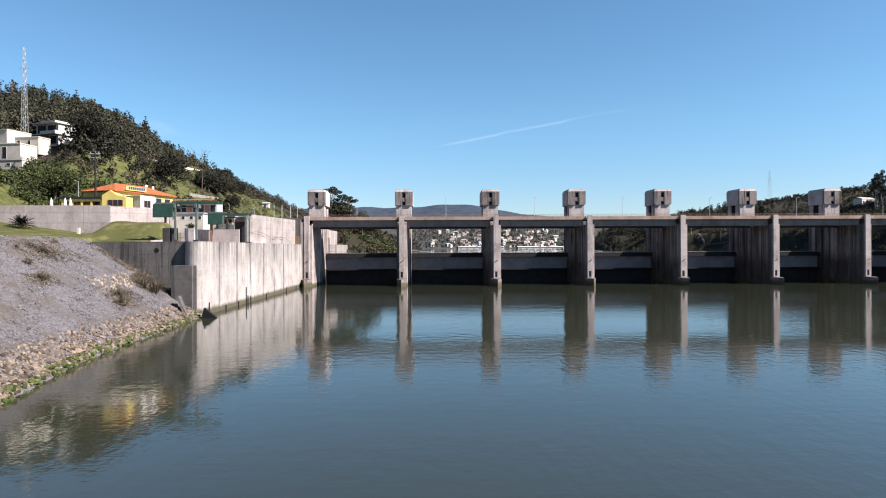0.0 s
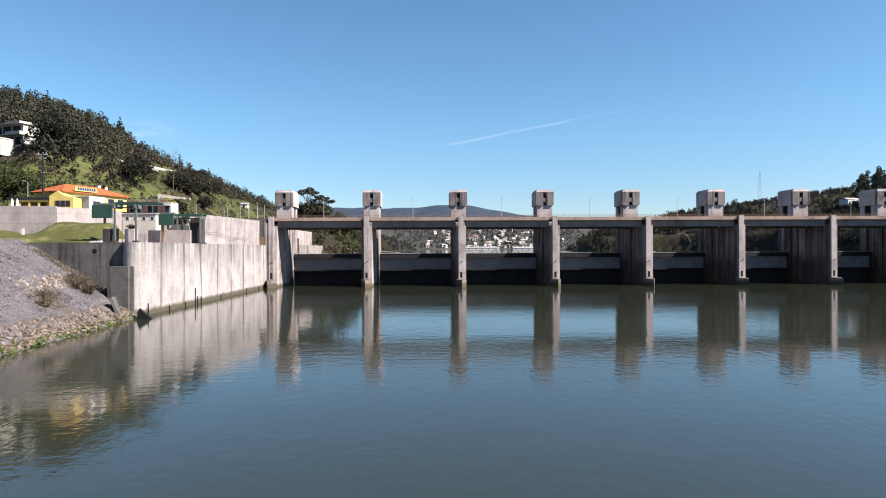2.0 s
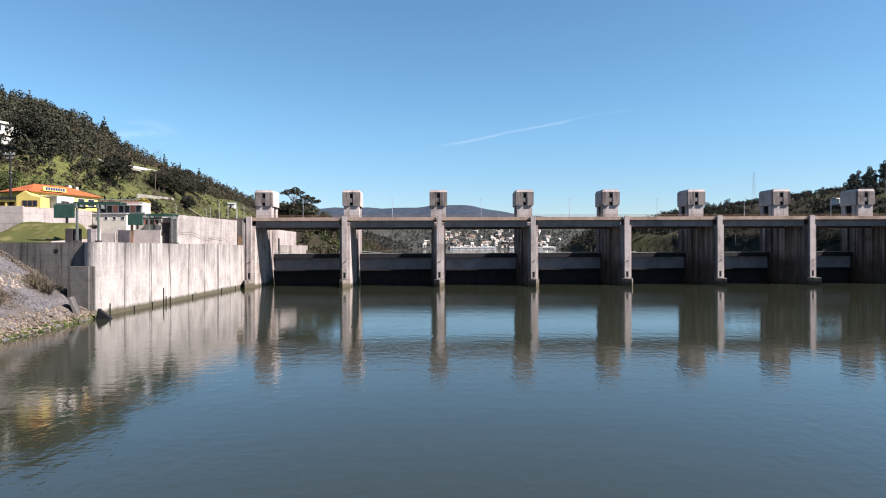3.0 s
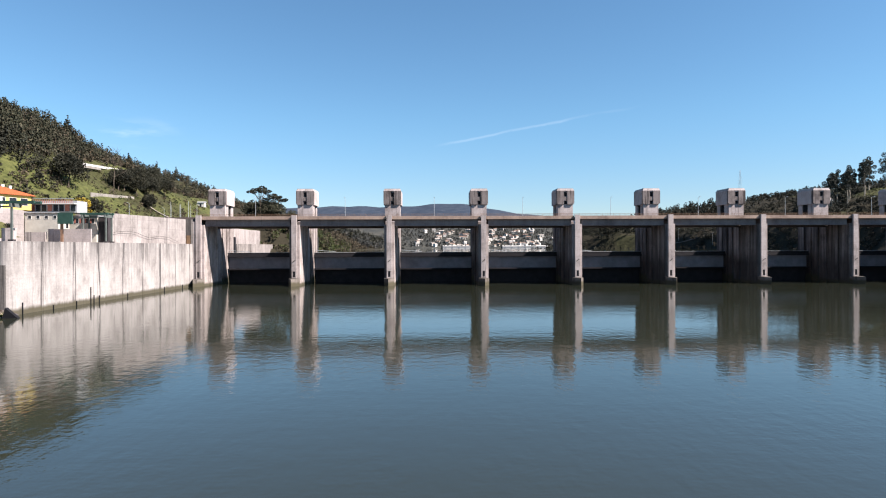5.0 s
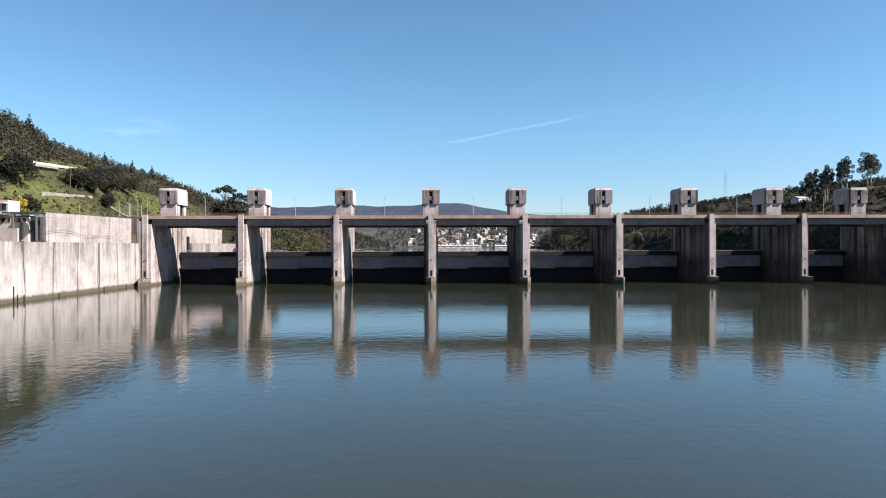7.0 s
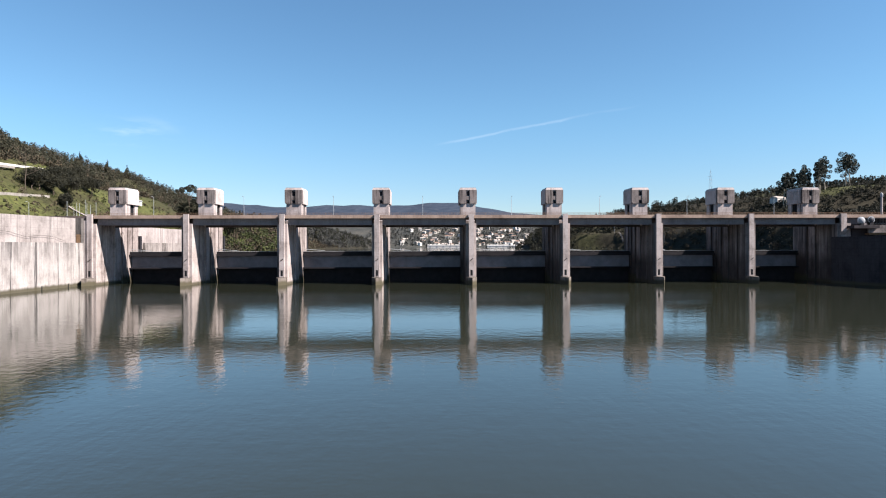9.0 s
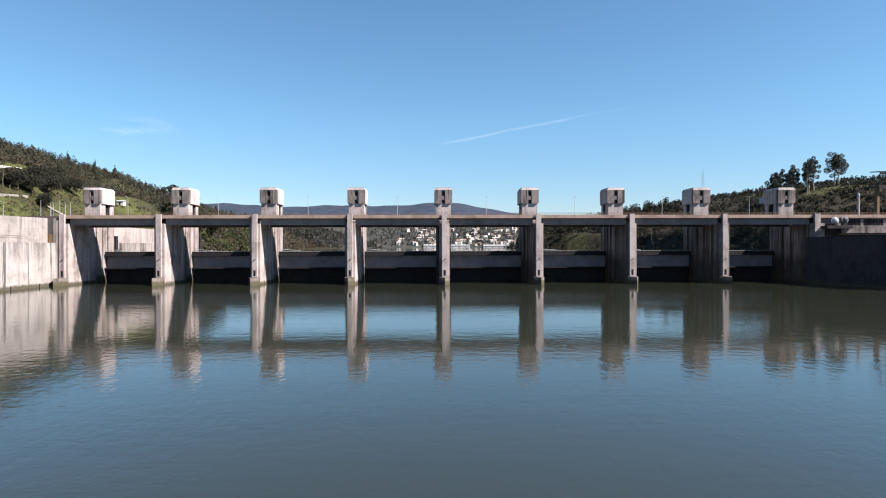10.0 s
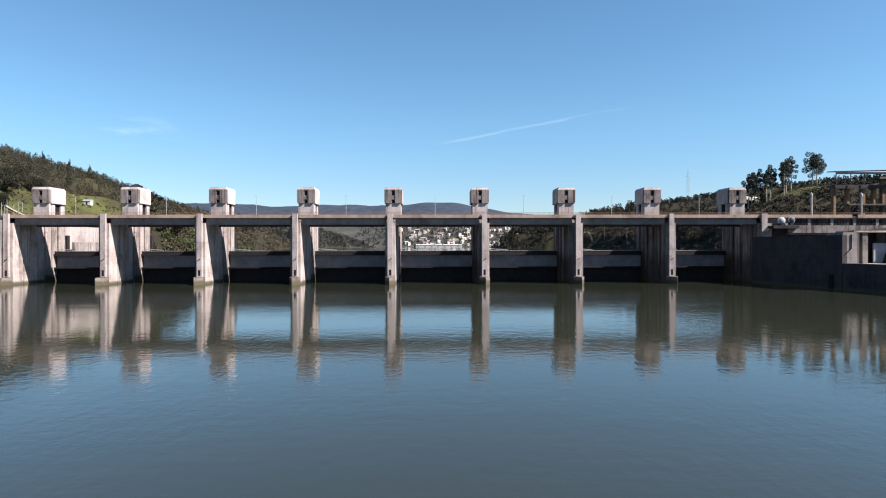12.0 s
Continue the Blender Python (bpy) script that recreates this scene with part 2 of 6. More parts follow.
# ---- mesh helpers ----
def part(name, bm, material, parent=None, label=""):
    me = bpy.data.meshes.new(name)
    bm.to_mesh(me)
    bm.free()
    me.materials.append(material)
    ob = new(name, me)
    if parent is not None:
        ob.parent = parent
    return tagged(ob, label)


def thing(name, x, y, z, label, category, group="", rz=0.0):
    ob = new(name)
    ob.empty_display_size = 0.5
    ob.matrix_world = pose(x, y, z, 0, 0, rz)
    return tagged(ob, label, category, group)


def box(bm, x0, x1, y0, y1, z0, z1):
    v = [bm.verts.new(p) for p in ((x0, y0, z0), (x1, y0, z0), (x1, y1, z0), (x0, y1, z0), (x0, y0, z1), (x1, y0, z1), (x1, y1, z1), (x0, y1, z1))]
    for f in ((3, 2, 1, 0), (4, 5, 6, 7), (0, 1, 5, 4), (1, 2, 6, 5), (2, 3, 7, 6), (3, 0, 4, 7)):
        bm.faces.new([v[i] for i in f])
    return bm


def boxes(*rows):
    bm = bmesh.new()
    for r in rows:
        box(bm, *r)
    return bm


def prism(bm, outline, z0, z1):
    """A counter-clockwise outline in plan, drawn up from z0 to z1."""
    lo = [bm.verts.new((x, y, z0)) for x, y in outline]
    hi = [bm.verts.new((x, y, z1)) for x, y in outline]
    n = len(outline)
    bm.faces.new(lo[::-1])
    bm.faces.new(hi)
    for i in range(n):
        bm.faces.new((lo[i], lo[(i + 1) % n], hi[(i + 1) % n], hi[i]))
    return bm


def prof(bm, outline, x0, x1):
    """An outline in (y, z), drawn along x."""
    a = [bm.verts.new((x0, y, z)) for y, z in outline]
    c = [bm.verts.new((x1, y, z)) for y, z in outline]
    n = len(outline)
    bm.faces.new(a)
    bm.faces.new(c[::-1])
    for i in range(n):
        bm.faces.new((a[(i + 1) % n], a[i], c[i], c[(i + 1) % n]))
    bmesh.ops.recalc_face_normals(bm, faces=bm.faces)
    return bm


def bevelled(bm, width, segments=1):
    edges = [e for e in bm.edges if len(e.link_faces) == 2 and e.calc_face_angle(0) > 0.5]
    bmesh.ops.bevel(bm, geom=edges, offset=width, segments=segments, affect="EDGES", clamp_overlap=True)
    return bm


def rod(bm, p, q, r0, r1=None, sides=8):
    p, q = Vector(p), Vector(q)
    d = q - p
    m = Matrix.Translation((p + q) / 2) @ d.to_track_quat("Z", "Y").to_matrix().to_4x4()
    bmesh.ops.create_cone(bm, cap_ends=True, segments=sides, radius1=r0, radius2=r0 if r1 is None else r1, depth=d.length, matrix=m)
    return bm


# ---- water ----
def sheet(name, x0, x1, y0, y1, z, material, label, category):
    bm = bmesh.new()
    bm.faces.new([bm.verts.new(p) for p in ((x0, y0, z), (x1, y0, z), (x1, y1, z), (x0, y1, z))])
    return tagged(part(name, bm, material), label, category, kind="structure")


sheet("water", -900, 1500, -900, 246, 0.0, WATER, "calm grey-green river water with small ripples", "water")

# ---- the dam ----
NOSE, SPAN, PIER0 = 216.7, 33.0, -44.2


WET_CONCRETE = concrete("wet stained concrete", (0.17, 0.145, 0.13), (0.07, 0.058, 0.048), 0.9, 1.6, 0.3, 0.4)
PIER_BODY = concrete("streaked pier concrete", (0.4, 0.34, 0.322), (0.17, 0.138, 0.126), 0.8, 0.8, 0.4, 0.3, shade_grime=0.9)


def spillway_pier():
    p = thing("spillway_pier", 0, 0, 0, "tall streaked concrete dam pier standing in the river", "pier", "piers of the dam")
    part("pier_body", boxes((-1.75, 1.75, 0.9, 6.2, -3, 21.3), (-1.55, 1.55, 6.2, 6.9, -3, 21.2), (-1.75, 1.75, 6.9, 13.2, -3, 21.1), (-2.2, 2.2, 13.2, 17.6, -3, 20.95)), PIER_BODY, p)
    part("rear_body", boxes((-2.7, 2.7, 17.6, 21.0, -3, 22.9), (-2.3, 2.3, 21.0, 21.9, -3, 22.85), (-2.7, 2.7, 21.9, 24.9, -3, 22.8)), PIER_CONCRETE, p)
    # Solid dark filler: the slot's shade is put into its colour.
    part("gate_slot", boxes((-2.3, 2.3, 24.9, 26.0, -3, 22.3)), DARK_CONCRETE, p, "dark filler standing in for the shaded gate slot")
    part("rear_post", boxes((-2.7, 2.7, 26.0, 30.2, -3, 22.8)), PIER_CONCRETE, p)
    part("guide_frame", bevelled(boxes((-0.6, 1.9, 30.4, 32.0, 9.0, 15.6), (0.2, 2.5, 32.0, 33.8, 9.0, 17.6)), 0.06), DARK_STEEL, p, "dark steel guide frame standing in the reservoir")
    part("nose", bevelled(boxes((-0.88, 0.88, 0.0, 0.9, 2.6, 24.55)), 0.08), CONCRETE, p)
    cut = bmesh.new()
    prism(cut, ((0, -5.0), (1.75, -0.8), (1.75, 0.9), (-1.75, 0.9), (-1.75, -0.8)), -3, 2.5)
    part("cutwater", bevelled(cut, 0.06), WET_CONCRETE, p, "low pointed concrete cutwater with a dark tide mark")
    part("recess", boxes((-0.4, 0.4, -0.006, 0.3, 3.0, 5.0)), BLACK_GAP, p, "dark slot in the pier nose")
    br = bmesh.new()
    rod(br, (-0.5, -0.15, 8.2), (0.5, -0.15, 9.0), 0.12)
    part("bracket", br, DARK_STEEL, p, "small dark steel bracket")
    return p


def end_pier():
    p = thing("abutment_pier", PIER0 + SPAN * 8, NOSE, 0, "last concrete pier of the dam, joined to the bank wall", "pier", "piers of the dam")
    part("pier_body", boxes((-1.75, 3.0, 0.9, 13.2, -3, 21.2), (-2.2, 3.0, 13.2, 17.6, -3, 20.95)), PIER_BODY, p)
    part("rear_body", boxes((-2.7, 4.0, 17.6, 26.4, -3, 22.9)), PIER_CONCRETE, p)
    n = bmesh.new()
    prof(n, ((0.0, 18.2), (0.9, 17.0), (0.9, 24.55), (0.0, 24.55)), -1.0, 1.0)
    part("nose", n, CONCRETE, p)
    return p


pier = spillway_pier()
pier.matrix_world = pose(PIER0, NOSE, 0)
for i in range(1, 8):
    copy_thing(pier, pose(PIER0 + SPAN * i, NOSE, 0))
end_pier()


def hoist_tower():
    p = thing("hoist_tower", 0, 0, 0, "block-headed concrete gate hoist tower on the dam crest", "tower", "hoist towers")
    part("shaft", boxes((-2.85, 2.85, 18.2, 19.4, 22.9, 30.6), (-2.6, 2.6, 19.4, 19.9, 22.9, 30.6), (-2.85, 2.85, 19.9, 22.0, 22.9, 30.6)), TOWER_CONCRETE, p)
    for x0, x1 in ((-2.7, -1.2), (1.2, 2.7)):
        part("rear_column", boxes((x0, x1, 26.0, 28.4, 22.8, 30.6)), TOWER_CONCRETE, p)
    # Black block added for the shade between shaft and rear columns.
    part("ladder_shaft", boxes((-2.2, 2.2, 22.0, 26.0, 22.9, 30.2)), BLACK_GAP, p, "black filler standing in for the shaded gap behind the tower shaft")
    # front plate in two halves either side of a vertical groove
    for x0, x1 in ((-3.35, -0.7), (0.7, 3.35)):
        f = bmesh.new()
        c = 0.45
        o = ((x0, 30.2 + (c if x0 < -1 else 0)), (x0 + (c if x0 < -1 else 0), 30.2), (x1 - (c if x1 > 1 else 0), 30.2), (x1, 30.2 + (c if x1 > 1 else 0)), (x1, 35.4), (x0, 35.4))
        a = [f.verts.new((x, 17.7, z)) for x, z in o]
        d = [f.verts.new((x, 18.6, z)) for x, z in o]
        f.faces.new(a)
        f.faces.new(d[::-1])
        for k in range(6):
            f.faces.new((a[(k + 1) % 6], a[k], d[k], d[(k + 1) % 6]))
        bmesh.ops.recalc_face_normals(f, faces=f.faces)
        part("front_plate", f, HEAD_CONCRETE, p, "rain-streaked dark front plate")
    h = bmesh.new()
    prism(h, ((-3.0, 18.1), (3.0, 18.1), (3.0, 18.9), (3.35, 18.9), (3.35, 28.1), (2.6, 29.1), (-2.6, 29.1), (-3.35, 28.1), (-3.35, 18.9), (-3.0, 18.9)), 30.2, 35.4)
    part("head", h, TOWER_CONCRETE, p)
    # sloping crown: the upper edges of the head lean inwards
    r = bmesh.new()
    lo = [r.verts.new(q) for q in ((-3.35, 17.72, 35.404), (3.35, 17.72, 35.404), (3.35, 28.5, 35.404), (-3.35, 28.5, 35.404))]
    hi = [r.verts.new(q) for q in ((-2.95, 17.95, 36.2), (2.95, 17.95, 36.2), (2.95, 27.9, 36.2), (-2.95, 27.9, 36.2))]
    r.faces.new(lo[::-1])
    r.faces.new(hi)
    for k in range(4):
        r.faces.new((lo[k], lo[(k + 1) % 4], hi[(k + 1) % 4], hi[k]))
    part("roof_crown", r, TOWER_CONCRETE, p)
    part("roof_kerb", boxes((-2.95, 2.95, 17.98, 18.1, 36.204, 36.32), (2.8, 2.95, 18.1, 27.9, 36.204, 36.32), (-2.95, -2.8, 18.1, 27.9, 36.204, 36.32)), GALV, p, "thin pale roof edge")
    part("opening", boxes((-0.55, 0.55, 18.06, 18.3, 33.2, 34.9)), BLACK_GAP, p, "dark window slot")
    part("opening", boxes((-0.55, 0.55, 18.06, 18.3, 30.3, 31.5)), BLACK_GAP, p, "dark window slot")
    part("groove_block", boxes((-0.69, 0.69, 17.85, 18.09, 31.7, 33.0)), HEAD_CONCRETE, p)
    return p


tower = hoist_tower()
tower.matrix_world = pose(PIER0, NOSE + 1.5, -0.7)
for i in range(1, 9):
    copy_thing(tower, pose(PIER0 + SPAN * i, NOSE + 1.5, -0.7))


def deck_span(length):
    d = thing("deck_span", 0, 0, 0, "brown-grey concrete road deck span between two dam piers", "bridge deck", "deck spans")
    L = length
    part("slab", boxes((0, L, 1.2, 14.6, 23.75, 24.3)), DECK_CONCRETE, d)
    part("edge_beam", bevelled(boxes((1.02, L - 1.02, 0.92, 1.2, 23.75, 24.9)), 0.04), EDGE_CONCRETE, d, "tan weathered edge beam")
    part("front_girder", boxes((1.78, L - 1.78, 2.2, 2.9, 21.45, 23.75), (1.78, L - 1.78, 2.0, 3.1, 21.45, 21.8)), GIRDER_CONCRETE, d, "grey concrete girder")
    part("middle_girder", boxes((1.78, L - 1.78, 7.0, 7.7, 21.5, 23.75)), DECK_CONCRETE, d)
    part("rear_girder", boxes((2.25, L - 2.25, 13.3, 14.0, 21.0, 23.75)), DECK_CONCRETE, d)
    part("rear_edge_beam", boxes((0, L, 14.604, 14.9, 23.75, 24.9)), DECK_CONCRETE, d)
    part("roadway", boxes((0, L, 2.4, 13.4, 24.304, 24.34)), ASPHALT, d, "dark asphalt roadway")
    return d


def railing(length, step=2.0):
    r = thing("railing", 0, 0, 0, "brown steel railing along the road deck", "railing", "deck railings")
    n = int(length / step)
    one = boxes((-0.025, 0.025, 0.0, 0.05, 24.9, 25.65))
    first = part("rail_post", one, RUST_RAIL, r)
    first.location = (step / 2, 1.02, 0)
    for k in range(1, n):
        o = first.copy()
        scene.collection.objects.link(o)
        o.location = (step * (k + 0.5), 1.02, 0)
    part("rail", boxes((0, length, 1.0, 1.08, 25.58, 25.66)), RUST_RAIL, r)
    part("rail", boxes((0, length, 1.03, 1.07, 25.32, 25.37)), RUST_RAIL, r)
    part("rail", boxes((0, length, 1.03, 1.07, 25.08, 25.13)), RUST_RAIL, r)
    return r


# Sill colour that carries the shadow under the gate.
SHADE_APRON = plain("wet black concrete", (0.03, 0.025, 0.026), 0.7, 0.0, 0.4, 0.4)


def sluice_gate():
    L = SPAN
    g = thing("sluice_gate", 0, 0, 0, "grey steel sluice gate, closed, with a dark walkway beam on top", "gate", "sluice gates")
    part("skin", boxes((2.72, L - 2.72, 24.6, 25.0, 5.3, 9.7)), GATE_STEEL, g)
    # Lip and top beam are drawn forward to shade apron and skin.
    part("bottom_lip", boxes((2.72, L - 2.72, 22.7, 25.0, 4.8, 5.29)), DARK_STEEL, g)
    part("top_beam", boxes((2.72, L - 2.72, 22.6, 26.4, 9.71, 10.4), (2.72, L - 2.72, 23.2, 26.4, 10.4, 11.35)), DARK_STEEL, g, "dark steel walkway beam")
    part("walkway_edge", boxes((2.72, L - 2.72, 23.1, 26.5, 11.354, 11.46)), GREY_RENDER, g)
    part("apron", boxes((2.72, L - 2.72, 25.4, 29, -3, 5.2)), SHADE_APRON, g, "concrete below the gate, coloured dark for its shade")
    pipe = bmesh.new()
    rod(pipe, (3.0, 23.5, 12.3), (11.0, 23.4, 11.7), 0.09, sides=6)
    part("guide_arm", pipe, GALV, g, "pale guide arm")
    return g


def street_lamp():
    s = thing("street_lamp", 0, 0, 0, "slim grey street lamp on the road deck", "lamp", "deck street lamps")
    b = bmesh.new()
    rod(b, (0, 0, 0), (0, 0, 8.0), 0.1, 0.06)
    part("pole", b, GALV, s)
    b = bmesh.new()
    rod(b, (0, 0, 7.9), (0, -1.2, 8.15), 0.05, sides=6)
    part("arm", b, GALV, s)
    part("lantern", bevelled(boxes((-0.14, 0.14, -1.8, -1.1, 8.08, 8.22)), 0.04), GALV, s)
    return s


span, rail_run, gate, lamp = deck_span(SPAN), railing(SPAN), sluice_gate(), street_lamp()
lamp.matrix_world = pose(PIER0 + SPAN * 0.48, NOSE + 14.2, 23.6)
gate.matrix_world = pose(PIER0, NOSE, 0)
span.matrix_world = rail_run.matrix_world = pose(PIER0, NOSE, -0.65)
for i in range(1, 8):
    m = pose(PIER0 + SPAN * i, NOSE, 0)
    copy_thing(gate, m)
    for ob in (span, rail_run):
        copy_thing(ob, pose(PIER0 + SPAN * i, NOSE, -0.65))
    copy_thing(lamp, pose(PIER0 + SPAN * (i + 0.48), NOSE + 14.2, 23.6))


# ---- ground ----
def ease(a, b, t):
    k = np.clip((t - a) / (b - a), 0, 1)
    return k * k * (3 - 2 * k)


def wobble(x, y, size, seed=0.0):
    """Smooth made-up unevenness between -1 and 1."""
    a, b = x / size, y / size
    return (np.sin(a * 1.7 + b * 0.9 + seed) + np.sin(a * -0.8 + b * 2.1 + seed * 2.3) + np.sin(a * 3.1 - b * 2.7 + seed * 0.7) * 0.5
            + np.sin(a * 5.3 + b * 4.1 + seed * 1.9) * 0.3) / 2.8


LEFT_Y = (-400, 45, 54, 67, 77, 91, 101, 113, 128.4, 128.9, 250, 262, 305, 330, 520, 640, 900, 1200, 1420, 1500, 5000)
LEFT_X = (-31, -35.8, -38, -41.0, -42.7, -43.7, -44.3, -45.2, -46.2, -51, -51, -44, -43, -23, -20, -18, -18, -22, -40, -150, -200)
RIGHT_Y = (-400, 150, 212, 250, 300, 560, 640, 720, 1000, 2300, 5000)
RIGHT_X = (300, 236, 229, 229, 250, 245, 172, 178, 300, 640, 700)
HILL_U = (0, 44, 52, 62, 66, 76, 90, 112, 150, 200, 260, 420, 900, 1600)
HILL_Z = (12, 13, 14.2, 15.2, 16.6, 23.0, 31, 48, 68, 87, 102, 124, 150, 160)


def ground_z(x, y):
    x, y = np.asarray(x, float), np.asarray(y, float)
    xl, xr = np.interp(y, LEFT_Y, LEFT_X), np.interp(y, RIGHT_Y, RIGHT_X)
    low = np.where(y < 248, -5.0, 7.0)
    s = xl - x
    # the wooded hill, with a bench for the quay and the terrace at its foot
    hill = np.interp(-x, HILL_U, HILL_Z)
    hill = 12 + (hill - 12) * (1 - 0.3 * ease(330, 700, y))
    hill = hill + 4.5 * ease(118, 138, -x) * ease(225, 250, y) * (1 - ease(305, 345, y))
    hill = hill - 7 * ease(305, 345, y) * (1 - ease(420, 490, y)) * ease(104, 125, -x)
    hill = hill - 9 * ease(142, 175, -x) * (1 - ease(262, 312, y))
    hill = hill + 4.6 * ease(262, 296, y) * (1 - ease(310, 340, y)) * np.exp(-((x + 114) / 11) ** 2)
    drop = 18 * (1 - ease(170, 230, y)) * ease(72, 96, -x) * (1 - 0.6 * ease(150, 230, -x))
    hill = hill - np.where(y > 147, drop, 0)
    plots = (-x > 116) & (y > 150) & (y < 335)
    hill = np.where(plots, np.minimum(hill, 33 + 0.45 * np.maximum(y - 183, 0)), hill)
    far = 10.5 + 58 * (1 - np.exp(-np.maximum(s, 0) / 140))
    shore = 10.5 + 0.62 * np.maximum(s, 0)
    k = ease(560, 700, y)
    zl = np.where(y < 560, np.minimum(np.where(y > 322, np.maximum(hill, 25), hill), np.where(y > 256, shore, 999)), hill * (1 - k) + far * k)
    zl = np.where((y >= 560) & (y < 700), np.minimum(zl, shore), zl)
    # stony bank of the river below the quay
    bank = np.clip(0.63 * s, -5, 15.2) - 0.9
    zl = np.where(y < 128.5, np.minimum(bank, np.maximum(hill, 15.2)), zl)
    bench = ease(146.4, 148.0, y) * ease(0.0, -1.5, x + 84.6 - (y - 145.4) * 0.27) * (1 - ease(172, 180, y))
    zl = np.where((bench > 0) & (-x < 90), np.maximum(zl, 23.2 * bench), zl)
    zl = np.where((y > 125.2) & (y < 146) & (-x < 96) & (-x > 62), np.minimum(zl, 16.0), zl)
    zl = np.where((y < 146) & (y > 60) & (-x >= 66) & (-x < 112), np.minimum(zl, 15.4 + 0.05 * np.maximum(-x - 66, 0)), zl)
    quay_yard = (y >= 128.5) & (y < 174) & (x > -81.5 + (y - 145.4) * 0.27) & (-x > 50)
    zl = np.where(quay_yard, np.minimum(zl, 14.3), zl)
    r = x - xr
    zr = 11 + 92 * (1 - np.exp(-np.maximum(r, 0) / 260))
    zr = np.maximum(zr, 11 + 15 * ease(0, 17, r))
    zr = np.where(y < 290, np.minimum(zr, 11 + 8 * ease(0, 20, r) + 0.12 * np.maximum(r - 30, 0)), zr)
    zr = 11 + (zr - 11) * (1 - 0.42 * ease(285, 300, y) * (1 - ease(452, 480, y)) * ease(40, 120, r))
    zr = zr + 7.5 * np.exp(-((x - 408) / 34) ** 2 - ((y - 503) / 26) ** 2)
    z = np.where(s > 0, zl, np.where(r > 0, zr, low))
    # the far shore and the blue ridge behind it
    shore_far = 11 + 0.26 * np.maximum(y - 1500, 0)
    ridge = 68 + 240 * ease(2750, 4450, y) * (1.0 + 0.045 * np.sin(x / 330 + 0.6) + 0.03 * np.sin(x / 120) + 0.012 * np.sin(x / 37)) * (1 - 0.34 * ease(150, 950, x))
    z = np.where(y > 1500, np.maximum(np.minimum(shore_far, ridge), 11), z)
    rough = np.where((s > 3) | (r > 3), 1.0, 0.0) * np.where(y > 180, 1.0, 0.1)
    return z + rough * (wobble(x, y, 26, 1.0) * 1.4 + wobble(x, y, 8, 4.0) * 0.35) * np.where(y > 900, 3.0, 1.0)


def grid_axis(*runs):
    out = []
    for a, b, step in runs:
        out.extend(np.arange(a, b, step))
    out.append(runs[-1][1])
    return np.array(out)


def mesh_of(name, verts, faces, material, smooth=False):
    me = bpy.data.meshes.new(name)
    me.vertices.add(len(verts))
    me.vertices.foreach_set("co", np.asarray(verts, np.float32).ravel())
    faces = np.asarray(faces, np.int32)
    n, k = faces.shape
    me.loops.add(n * k)
    me.loops.foreach_set("vertex_index", faces.ravel())
    me.polygons.add(n)
    me.polygons.foreach_set("loop_start", np.arange(0, n * k, k, dtype=np.int32))
    me.polygons.foreach_set("loop_total", np.full(n, k, np.int32))
    me.polygons.foreach_set("use_smooth", np.full(n, smooth))
    me.update(calc_edges=True)
    me.materials.append(material)
    return me


